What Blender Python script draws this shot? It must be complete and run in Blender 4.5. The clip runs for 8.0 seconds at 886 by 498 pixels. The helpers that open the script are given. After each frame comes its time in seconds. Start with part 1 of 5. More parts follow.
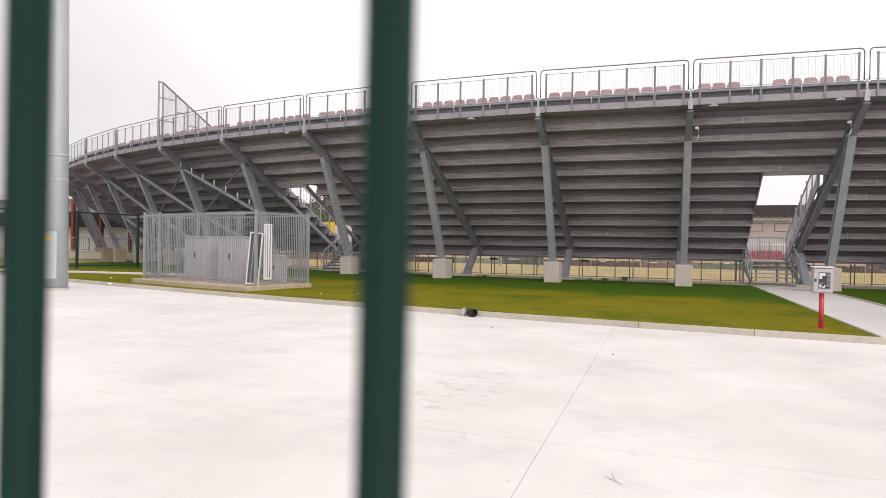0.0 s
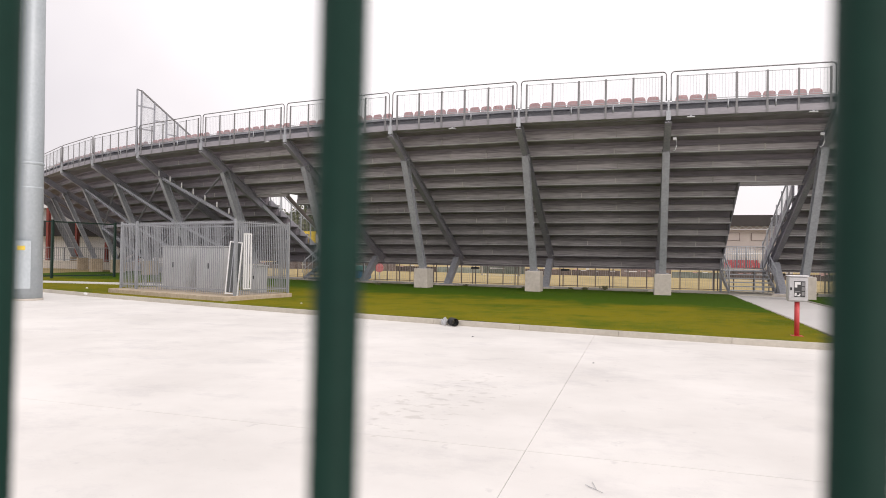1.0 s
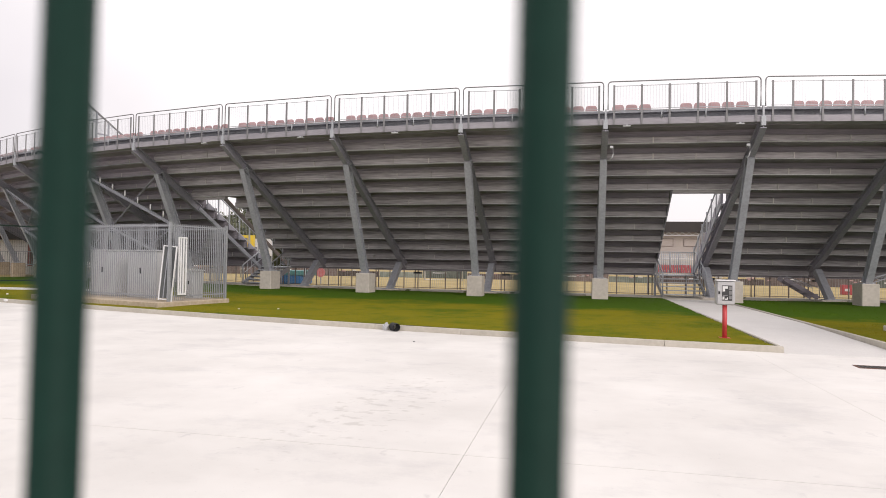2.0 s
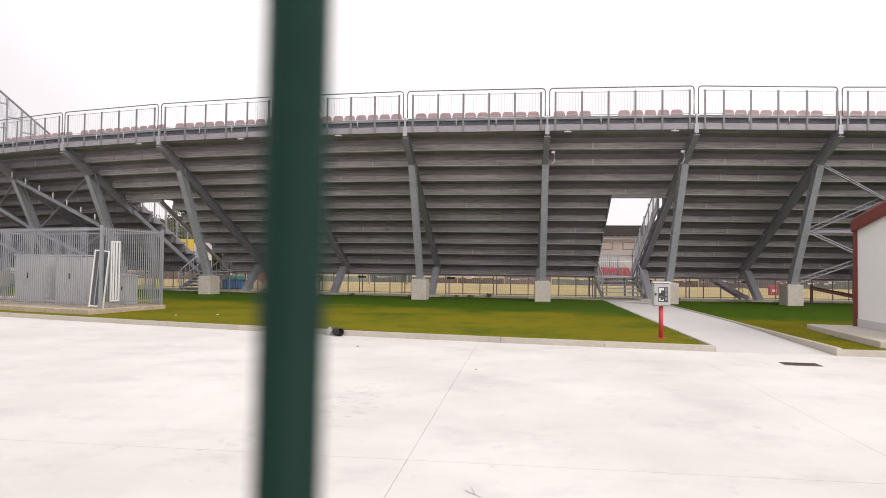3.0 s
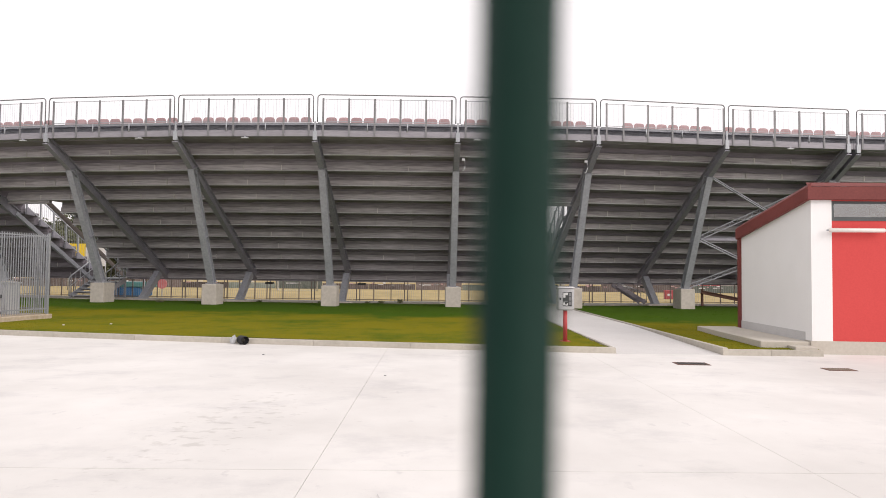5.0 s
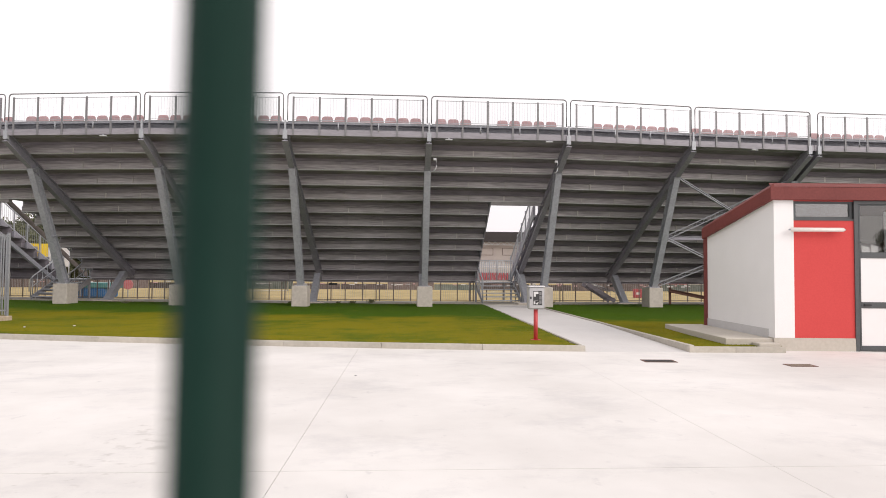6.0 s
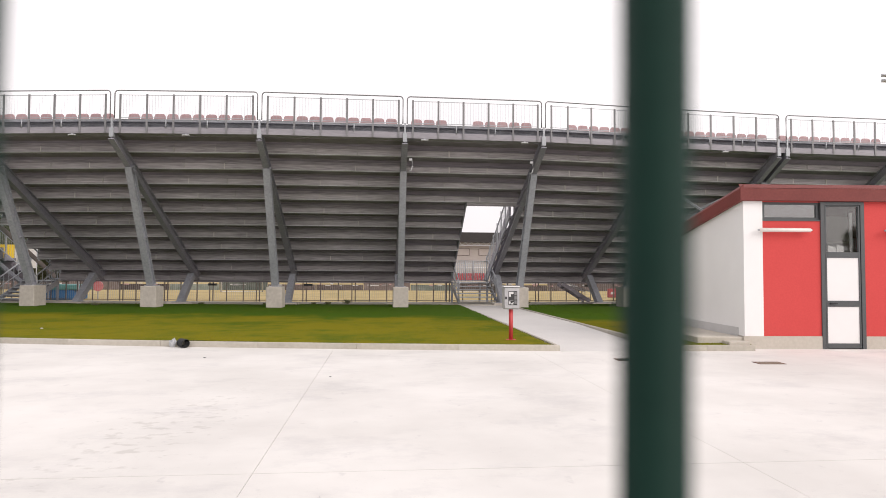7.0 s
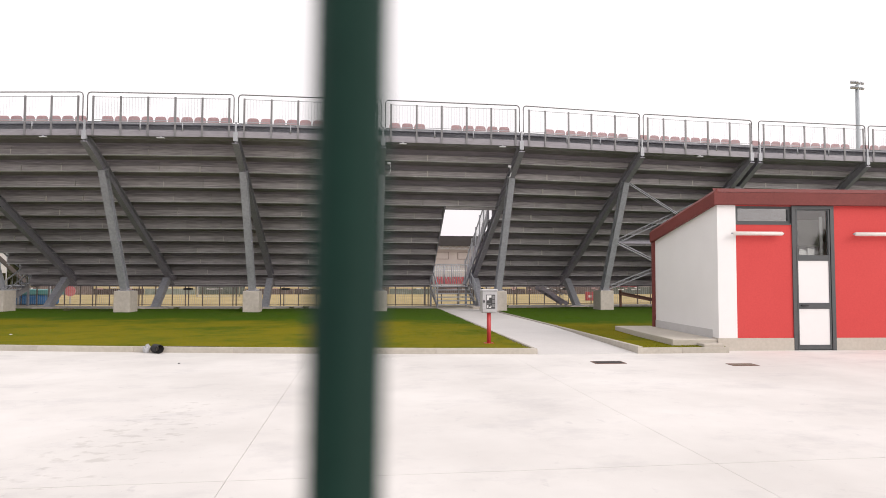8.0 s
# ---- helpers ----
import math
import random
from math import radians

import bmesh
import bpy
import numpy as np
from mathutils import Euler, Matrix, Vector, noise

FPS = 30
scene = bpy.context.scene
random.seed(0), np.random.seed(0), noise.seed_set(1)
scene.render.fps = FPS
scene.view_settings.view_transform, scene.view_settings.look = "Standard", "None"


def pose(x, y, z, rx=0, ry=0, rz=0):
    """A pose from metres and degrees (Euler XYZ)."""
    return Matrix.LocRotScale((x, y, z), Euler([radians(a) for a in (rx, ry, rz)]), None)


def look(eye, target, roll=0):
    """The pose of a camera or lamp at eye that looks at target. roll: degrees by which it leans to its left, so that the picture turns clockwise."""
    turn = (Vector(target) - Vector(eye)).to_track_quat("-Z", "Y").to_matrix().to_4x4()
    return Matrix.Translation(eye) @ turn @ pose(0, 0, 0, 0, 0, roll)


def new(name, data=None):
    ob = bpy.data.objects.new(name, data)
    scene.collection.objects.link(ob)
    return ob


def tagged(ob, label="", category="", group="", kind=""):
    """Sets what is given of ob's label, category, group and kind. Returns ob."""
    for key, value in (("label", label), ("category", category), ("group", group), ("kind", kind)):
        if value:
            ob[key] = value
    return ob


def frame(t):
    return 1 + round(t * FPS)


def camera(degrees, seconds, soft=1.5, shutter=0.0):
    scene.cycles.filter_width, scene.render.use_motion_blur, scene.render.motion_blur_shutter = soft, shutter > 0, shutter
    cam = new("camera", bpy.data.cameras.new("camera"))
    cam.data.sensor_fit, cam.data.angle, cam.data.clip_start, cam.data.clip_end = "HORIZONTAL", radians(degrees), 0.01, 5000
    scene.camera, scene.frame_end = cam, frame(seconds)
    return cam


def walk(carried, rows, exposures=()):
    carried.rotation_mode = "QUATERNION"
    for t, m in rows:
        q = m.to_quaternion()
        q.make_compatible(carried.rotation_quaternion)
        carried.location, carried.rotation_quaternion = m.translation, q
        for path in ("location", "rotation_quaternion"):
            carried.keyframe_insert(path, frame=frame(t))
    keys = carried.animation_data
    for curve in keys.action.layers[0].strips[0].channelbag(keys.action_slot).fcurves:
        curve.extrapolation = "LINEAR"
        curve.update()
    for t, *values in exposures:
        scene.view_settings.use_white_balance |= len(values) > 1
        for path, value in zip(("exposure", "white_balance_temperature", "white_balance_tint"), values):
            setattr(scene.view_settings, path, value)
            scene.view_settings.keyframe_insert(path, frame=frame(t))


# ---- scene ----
PATH = [
    (0, pose(0.0342, -0.0775, 1.5129, 89.789, -0.946, 18.704)),
    (0.5, pose(0.0347, -0.0782, 1.5111, 90.266, -0.995, 18.117)),
    (1, pose(0.0404, -0.0817, 1.5116, 90.658, -0.911, 17.046)),
    (1.5, pose(0.0518, -0.0804, 1.5149, 91.031, -0.935, 14.877)),
    (2, pose(0.0682, -0.0740, 1.5158, 91.157, -0.989, 11.972)),
    (2.2, pose(0.0734, -0.0720, 1.5158, 91.207, -0.935, 10.924)),
    (3.3, pose(0.0925, -0.0602, 1.5171, 91.700, -0.630, 5.851)),
    (3.5, pose(0.0965, -0.0583, 1.5171, 91.804, -0.575, 5.072)),
    (4, pose(0.1057, -0.0554, 1.5134, 91.816, -0.525, 2.801)),
    (4.5, pose(0.1134, -0.0513, 1.5112, 92.000, -0.652, 1.121)),
    (5, pose(0.1212, -0.0515, 1.5119, 92.180, -0.635, -0.751)),
    (5.2, pose(0.1256, -0.0525, 1.5119, 92.130, -0.600, -1.557)),
    (6.3, pose(0.1495, -0.0547, 1.5078, 92.229, -0.410, -3.747)),
    (6.5, pose(0.1536, -0.0566, 1.5078, 92.429, -0.378, -4.216)),
    (7, pose(0.1655, -0.0600, 1.5056, 92.232, -0.300, -5.309)),
    (7.5, pose(0.1791, -0.0620, 1.5109, 92.166, -0.140, -6.389)),
    (8, pose(0.1930, -0.0585, 1.5094, 92.558, -0.127, -7.155)),
]
cam = camera(69.14, 8.0, soft=0.9)
cam.data.dof.use_dof = True
cam.data.dof.focus_distance = 25.0
cam.data.dof.aperture_fstop = 10.5
walk(cam, PATH, exposures=[(0.0, 0.0, 6800, 16), (8.0, 0.0, 6800, 16)])

# ---- overcast daylight ----
world = bpy.data.worlds.new("overcast_sky")
scene.world = world
world.use_nodes = True
wn, wl = world.node_tree.nodes, world.node_tree.links
wn.clear()
w_out = wn.new("ShaderNodeOutputWorld")
w_bg = wn.new("ShaderNodeBackground")
w_sky = wn.new("ShaderNodeTexSky")
w_sky.sky_type = "NISHITA"
w_sky.sun_disc = False
w_sky.sun_elevation, w_sky.sun_rotation = radians(30), radians(130)
w_sky.dust_density, w_sky.air_density = 4.0, 1.0
w_scale = wn.new("ShaderNodeMix")
w_scale.data_type, w_scale.blend_type = "RGBA", "MULTIPLY"
w_scale.inputs["Factor"].default_value = 1.0
w_scale.inputs["B"].default_value = (0.1, 0.1, 0.1, 1)
w_tc = wn.new("ShaderNodeTexCoord")
w_noise = wn.new("ShaderNodeTexNoise")
w_noise.inputs["Scale"].default_value, w_noise.inputs["Detail"].default_value = 2.2, 4.0
w_ramp = wn.new("ShaderNodeValToRGB")
w_ramp.color_ramp.elements[0].position, w_ramp.color_ramp.elements[0].color = 0.30, (0.93, 0.93, 0.95, 1)
w_ramp.color_ramp.elements[1].position, w_ramp.color_ramp.elements[1].color = 0.62, (1.12, 1.12, 1.13, 1)
w_sep = wn.new("ShaderNodeSeparateXYZ")
w_low = wn.new("ShaderNodeValToRGB")
w_low.color_ramp.elements[0].position, w_low.color_ramp.elements[0].color = 0.0, (0.98, 0.98, 0.99, 1)
w_low.color_ramp.elements[1].position, w_low.color_ramp.elements[1].color = 0.30, (1.12, 1.12, 1.12, 1)
w_mul = wn.new("ShaderNodeMix")
w_mul.data_type, w_mul.blend_type = "RGBA", "MULTIPLY"
w_mul.inputs["Factor"].default_value = 1.0
w_mix = wn.new("ShaderNodeMix")
w_mix.data_type = "RGBA"
w_mix.inputs["Factor"].default_value = 0.93
wl.new(w_sky.outputs["Color"], w_scale.inputs["A"])
wl.new(w_tc.outputs["Generated"], w_noise.inputs["Vector"])
wl.new(w_noise.outputs["Fac"], w_ramp.inputs["Fac"])
wl.new(w_tc.outputs["Generated"], w_sep.inputs["Vector"])
wl.new(w_sep.outputs["Z"], w_low.inputs["Fac"])
wl.new(w_ramp.outputs["Color"], w_mul.inputs["A"])
wl.new(w_low.outputs["Color"], w_mul.inputs["B"])
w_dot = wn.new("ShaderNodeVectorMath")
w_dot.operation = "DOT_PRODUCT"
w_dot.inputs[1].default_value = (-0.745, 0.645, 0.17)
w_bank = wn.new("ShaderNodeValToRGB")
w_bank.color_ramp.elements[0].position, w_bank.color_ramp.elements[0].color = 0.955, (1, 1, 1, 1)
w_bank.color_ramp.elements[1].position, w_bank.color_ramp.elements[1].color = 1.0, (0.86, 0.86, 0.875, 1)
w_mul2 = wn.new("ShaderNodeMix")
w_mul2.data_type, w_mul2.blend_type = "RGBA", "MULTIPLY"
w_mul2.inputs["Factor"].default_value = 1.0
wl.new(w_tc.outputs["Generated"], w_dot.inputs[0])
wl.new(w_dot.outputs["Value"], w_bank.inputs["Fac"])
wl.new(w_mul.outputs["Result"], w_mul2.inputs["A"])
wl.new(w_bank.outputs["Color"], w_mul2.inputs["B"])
# the grey bank extended over the unseen western sky, to dim the west bays
w_west = wn.new("ShaderNodeVectorMath")
w_west.operation = "DOT_PRODUCT"
w_west.inputs[1].default_value = (-0.95, -0.2, 0.24)
w_thick = wn.new("ShaderNodeValToRGB")
w_thick.color_ramp.elements[0].position, w_thick.color_ramp.elements[0].color = 0.5, (1, 1, 1, 1)
w_thick.color_ramp.elements[1].position, w_thick.color_ramp.elements[1].color = 1.0, (0.67, 0.67, 0.69, 1)
w_mul3 = wn.new("ShaderNodeMix")
w_mul3.data_type, w_mul3.blend_type = "RGBA", "MULTIPLY"
w_mul3.inputs["Factor"].default_value = 1.0
wl.new(w_tc.outputs["Generated"], w_west.inputs[0])
wl.new(w_west.outputs["Value"], w_thick.inputs["Fac"])
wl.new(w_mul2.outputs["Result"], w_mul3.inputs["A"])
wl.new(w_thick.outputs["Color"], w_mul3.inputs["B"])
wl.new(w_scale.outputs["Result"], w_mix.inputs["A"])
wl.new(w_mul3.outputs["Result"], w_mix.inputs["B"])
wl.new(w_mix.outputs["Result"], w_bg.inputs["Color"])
w_bg.inputs["Strength"].default_value = 1.0
wl.new(w_bg.outputs["Background"], w_out.inputs["Surface"])

sun_data = bpy.data.lights.new("sun", "SUN")
sun_data.energy, sun_data.angle, sun_data.color = 1.5, radians(35), (1.0, 0.975, 0.95)
sun = new("sun", sun_data)
sun.matrix_world = look((25, -21, 19), (0, 0, 0))

# ---- materials ----
def surface(name, dark, light, rough=0.7, metal=0.0, grain=40.0, stain=1.2, bump=0.15, dist=0.004, wear=0.5, random_tint=0.0, spec=0.5, stretch=None):
    """A procedural surface: large stains and fine grain between two colours, with a little relief."""
    m = bpy.data.materials.new(name)
    m.use_nodes = True
    n, l = m.node_tree.nodes, m.node_tree.links
    b = n["Principled BSDF"]
    tc = n.new("ShaderNodeTexCoord")
    geo = n.new("ShaderNodeNewGeometry")
    big = n.new("ShaderNodeTexNoise")
    big.inputs["Scale"].default_value, big.inputs["Detail"].default_value, big.inputs["Roughness"].default_value = stain, 6.0, 0.6
    fine = n.new("ShaderNodeTexNoise")
    fine.inputs["Scale"].default_value, fine.inputs["Detail"].default_value = grain, 4.0
    place = geo.outputs["Position"]
    if stretch:
        mp = n.new("ShaderNodeMapping")
        mp.inputs["Scale"].default_value = stretch
        l.new(place, mp.inputs["Vector"])
        place = mp.outputs["Vector"]
    l.new(place, big.inputs["Vector"])
    l.new(place, fine.inputs["Vector"])
    mix = n.new("ShaderNodeMix")
    mix.inputs["Factor"].default_value = 1.0 - wear
    l.new(big.outputs["Fac"], mix.inputs["A"])
    l.new(fine.outputs["Fac"], mix.inputs["B"])
    fac = mix.outputs["Result"]
    ramp = n.new("ShaderNodeValToRGB")
    ramp.color_ramp.elements[0].position, ramp.color_ramp.elements[0].color = 0.33, (*dark, 1)
    ramp.color_ramp.elements[1].position, ramp.color_ramp.elements[1].color = 0.67, (*light, 1)
    l.new(fac, ramp.inputs["Fac"])
    col = ramp.outputs["Color"]
    if random_tint:
        info = n.new("ShaderNodeObjectInfo")
        hsv = n.new("ShaderNodeHueSaturation")
        rng = n.new("ShaderNodeMapRange")
        rng.inputs["To Min"].default_value, rng.inputs["To Max"].default_value = 1 - random_tint, 1 + random_tint
        l.new(info.outputs["Random"], rng.inputs["Value"])
        l.new(rng.outputs["Result"], hsv.inputs["Value"])
        l.new(col, hsv.inputs["Color"])
        col = hsv.outputs["Color"]
    l.new(col, b.inputs["Base Color"])
    b.inputs["Roughness"].default_value, b.inputs["Metallic"].default_value = rough, metal
    b.inputs["Specular IOR Level"].default_value = spec
    if bump:
        bp = n.new("ShaderNodeBump")
        bp.inputs["Strength"].default_value, bp.inputs["Distance"].default_value = bump, dist
        l.new(fine.outputs["Fac"], bp.inputs["Height"])
        l.new(bp.outputs["Normal"], b.inputs["Normal"])
    return m


M_galv = surface("galvanised_steel", (0.33, 0.35, 0.375), (0.46, 0.48, 0.505), 0.5, 0.3, 30, 2.0, 0.05)
M_paint_steel = surface("grey_painted_steel", (0.220, 0.216, 0.252), (0.338, 0.332, 0.380), 0.5, 0.1, 14, 1.2, 0.05)
M_rail = surface("dull_railing_steel", (0.17, 0.17, 0.178), (0.25, 0.25, 0.258), 0.5, 0.2, 20, 2.0, 0.0)
M_fencepost = surface("brown_grey_post_paint", (0.14, 0.115, 0.10), (0.24, 0.20, 0.175), 0.6, 0.0, 20, 2.0, 0.0)
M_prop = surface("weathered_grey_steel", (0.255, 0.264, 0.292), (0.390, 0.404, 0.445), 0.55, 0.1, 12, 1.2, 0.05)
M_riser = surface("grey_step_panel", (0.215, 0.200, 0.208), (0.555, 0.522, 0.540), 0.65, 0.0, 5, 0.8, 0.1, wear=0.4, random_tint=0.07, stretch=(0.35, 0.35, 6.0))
# darker than the riser panels: shade under each tread, put into the colour
M_core = surface("shade_toned_sheet", (0.180, 0.163, 0.183), (0.315, 0.288, 0.321), 0.7, 0.0, 5, 0.8, 0.1, wear=0.4, stretch=(0.35, 0.35, 5.0))
M_block = surface("cast_concrete", (0.44, 0.40, 0.355), (0.58, 0.535, 0.48), 0.9, 0.0, 9, 1.6, 0.2)
M_kerb = surface("kerb_concrete", (0.41, 0.38, 0.325), (0.52, 0.485, 0.425), 0.9, 0.0, 14, 1.5, 0.3, random_tint=0.06)
M_path = surface("path_concrete", (0.58, 0.565, 0.55), (0.69, 0.675, 0.66), 0.85, 0.0, 30, 0.6, 0.2)
# faded red made paler still, with sky glare put into the colour
M_seat = surface("faded_red_plastic", (0.41, 0.262, 0.268), (0.50, 0.325, 0.332), 0.45, 0.0, 20, 2.0, 0.0, random_tint=0.10)
# coating colour darkened to hold the shade of the unseen person behind it
M_wire = surface("green_coated_wire", (0.0025, 0.020, 0.014), (0.004, 0.027, 0.019), 0.6, 0.0, 400, 30, 0.1, 0.0003, spec=0.15)
M_green = surface("green_fence_paint", (0.008, 0.024, 0.019), (0.014, 0.038, 0.029), 0.5, 0.0, 60, 3, 0.0)
M_white = surface("white_render", (0.79, 0.79, 0.785), (0.86, 0.86, 0.855), 0.9, 0.0, 60, 0.9, 0.25)
M_red = surface("red_render", (0.575, 0.058, 0.055), (0.635, 0.072, 0.067), 0.85, 0.0, 30, 0.7, 0.12)
M_fascia = surface("dark_red_sheet", (0.15, 0.040, 0.036), (0.22, 0.058, 0.052), 0.6, 0.0, 30, 1.2, 0.0, spec=0.25)
M_plinth = surface("plinth_render", (0.47, 0.435, 0.375), (0.555, 0.515, 0.455), 0.9, 0.0, 18, 1.2, 0.2)
M_frame = surface("dark_grey_aluminium", (0.075, 0.082, 0.085), (0.10, 0.108, 0.112), 0.4, 0.2, 30, 2, 0.0)
M_door = surface("white_door_panel", (0.79, 0.79, 0.785), (0.81, 0.81, 0.805), 0.4, 0.0, 6, 0.6, 0.0)
M_tube = surface("white_lamp_tube", (0.70, 0.66, 0.62), (0.80, 0.76, 0.72), 0.35, 0.0, 20, 2, 0.0)
M_black = surface("black_plastic", (0.012, 0.012, 0.014), (0.025, 0.025, 0.028), 0.5, 0.0, 30, 3, 0.1)
M_cabinet = surface("grey_cabinet_paint", (0.42, 0.43, 0.445), (0.50, 0.51, 0.525), 0.5, 0.0, 30, 1.5, 0.0)
M_dirty_white = surface("white_painted_metal", (0.62, 0.63, 0.64), (0.76, 0.77, 0.78), 0.5, 0.0, 30, 2, 0.0)
M_mast = surface("mast_galvanised", (0.38, 0.425, 0.455), (0.47, 0.515, 0.545), 0.5, 0.25, 14, 0.8, 0.05)
M_postred = surface("red_post_paint", (0.50, 0.045, 0.05), (0.60, 0.07, 0.075), 0.4, 0.0, 30, 2, 0.0)
M_boxgrey = surface("grey_box_plastic", (0.40, 0.40, 0.41), (0.50, 0.50, 0.51), 0.5, 0.0, 40, 6, 0.1)
M_pitch = surface("dry_pitch_grass", (0.23, 0.190, 0.070), (0.50, 0.370, 0.170), 0.95, 0.0, 3, 0.25, 0.5, 0.02, wear=0.6)
M_earth = surface("bare_ground", (0.28, 0.25, 0.19), (0.40, 0.36, 0.29), 0.95, 0.0, 20, 0.3, 0.4, 0.02)
M_trunk = surface("bark", (0.07, 0.055, 0.04), (0.13, 0.10, 0.075), 0.95, 0.0, 30, 3, 0.6, 0.02)
M_leaf = surface("leaf_green", (0.065, 0.076, 0.04), (0.125, 0.132, 0.07), 0.8, 0.0, 8, 1.0, 0.0)
M_blue = surface("blue_vinyl", (0.03, 0.14, 0.33), (0.05, 0.19, 0.42), 0.45, 0.0, 10, 2, 0.0)
M_teal = surface("teal_vinyl", (0.09, 0.27, 0.27), (0.14, 0.36, 0.35), 0.5, 0.0, 10, 2, 0.0)
M_yellow = surface("yellow_vinyl", (0.75, 0.52, 0.02), (0.84, 0.62, 0.04), 0.5, 0.0, 10, 2, 0.0)
M_hoard = surface("faded_hoarding", (0.06, 0.045, 0.042), (0.19, 0.155, 0.145), 0.7, 0.0, 3, 0.5, 0.0, random_tint=0.45)
M_hoardgreen = surface("faded_green_board", (0.09, 0.115, 0.10), (0.24, 0.26, 0.23), 0.7, 0.0, 3, 0.5, 0.0, random_tint=0.4)
M_disc = surface("sun_bleached_red", (0.50, 0.13, 0.14), (0.62, 0.24, 0.25), 0.6, 0.0, 12, 1.5, 0.0)
M_pitchwhite = surface("faded_white_paint", (0.55, 0.55, 0.55), (0.70, 0.70, 0.70), 0.6, 0.0, 10, 1, 0.0)
M_rust = surface("rust_brown_steel", (0.11, 0.05, 0.035), (0.18, 0.085, 0.06), 0.7, 0.0, 30, 3, 0.1)
M_bars = surface("dark_print", (0.03, 0.03, 0.032), (0.05, 0.05, 0.052), 0.6, 0.0, 30, 3, 0.0)
M_label_yellow = surface("yellow_label", (0.70, 0.50, 0.05), (0.76, 0.56, 0.08), 0.5, 0.0, 30, 3, 0.0)
M_dust = surface("silted_iron", (0.24, 0.19, 0.145), (0.36, 0.30, 0.24), 0.9, 0.0, 60, 6, 0.2)
M_iron = surface("cast_iron", (0.06, 0.058, 0.055), (0.11, 0.105, 0.10), 0.7, 0.3, 60, 6, 0.2)


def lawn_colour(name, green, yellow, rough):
    """Turf in broad uneven drifts, yellower towards the apron, with the stand's shade painted as dark green."""
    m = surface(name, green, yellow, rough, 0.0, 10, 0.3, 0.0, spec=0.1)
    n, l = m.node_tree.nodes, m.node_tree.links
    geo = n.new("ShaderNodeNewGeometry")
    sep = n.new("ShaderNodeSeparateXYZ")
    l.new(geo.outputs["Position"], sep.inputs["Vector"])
    lean = n.new("ShaderNodeMath")            # distance from the kerb, which bends back to the west
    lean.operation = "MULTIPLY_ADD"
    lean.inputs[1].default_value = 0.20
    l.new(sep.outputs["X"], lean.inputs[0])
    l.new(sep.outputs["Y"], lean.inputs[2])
    # steps down near the stand: its shade goes into the turf colour
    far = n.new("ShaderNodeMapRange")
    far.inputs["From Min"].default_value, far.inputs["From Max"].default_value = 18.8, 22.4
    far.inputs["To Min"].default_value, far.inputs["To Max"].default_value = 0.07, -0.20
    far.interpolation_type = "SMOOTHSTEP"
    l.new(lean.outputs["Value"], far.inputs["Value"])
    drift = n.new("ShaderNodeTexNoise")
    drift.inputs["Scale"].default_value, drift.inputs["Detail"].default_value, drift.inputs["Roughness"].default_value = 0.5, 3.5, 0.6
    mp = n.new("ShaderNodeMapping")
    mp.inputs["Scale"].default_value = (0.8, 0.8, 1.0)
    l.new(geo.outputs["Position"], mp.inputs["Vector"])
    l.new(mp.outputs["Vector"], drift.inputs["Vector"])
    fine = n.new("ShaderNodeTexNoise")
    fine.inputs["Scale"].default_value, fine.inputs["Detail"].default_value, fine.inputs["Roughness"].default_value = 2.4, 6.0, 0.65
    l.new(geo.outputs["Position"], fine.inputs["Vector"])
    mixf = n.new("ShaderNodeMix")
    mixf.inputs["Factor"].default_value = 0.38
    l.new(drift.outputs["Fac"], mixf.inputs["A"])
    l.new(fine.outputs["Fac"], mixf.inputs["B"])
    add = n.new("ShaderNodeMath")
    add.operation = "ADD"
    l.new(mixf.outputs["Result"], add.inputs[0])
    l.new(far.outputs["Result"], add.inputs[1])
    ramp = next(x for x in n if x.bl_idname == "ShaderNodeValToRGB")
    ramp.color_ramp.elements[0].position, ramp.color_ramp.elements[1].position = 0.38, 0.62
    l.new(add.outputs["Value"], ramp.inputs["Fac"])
    return m


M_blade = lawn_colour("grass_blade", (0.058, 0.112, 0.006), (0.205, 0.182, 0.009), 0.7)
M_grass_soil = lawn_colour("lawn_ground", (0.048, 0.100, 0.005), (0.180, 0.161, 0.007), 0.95)


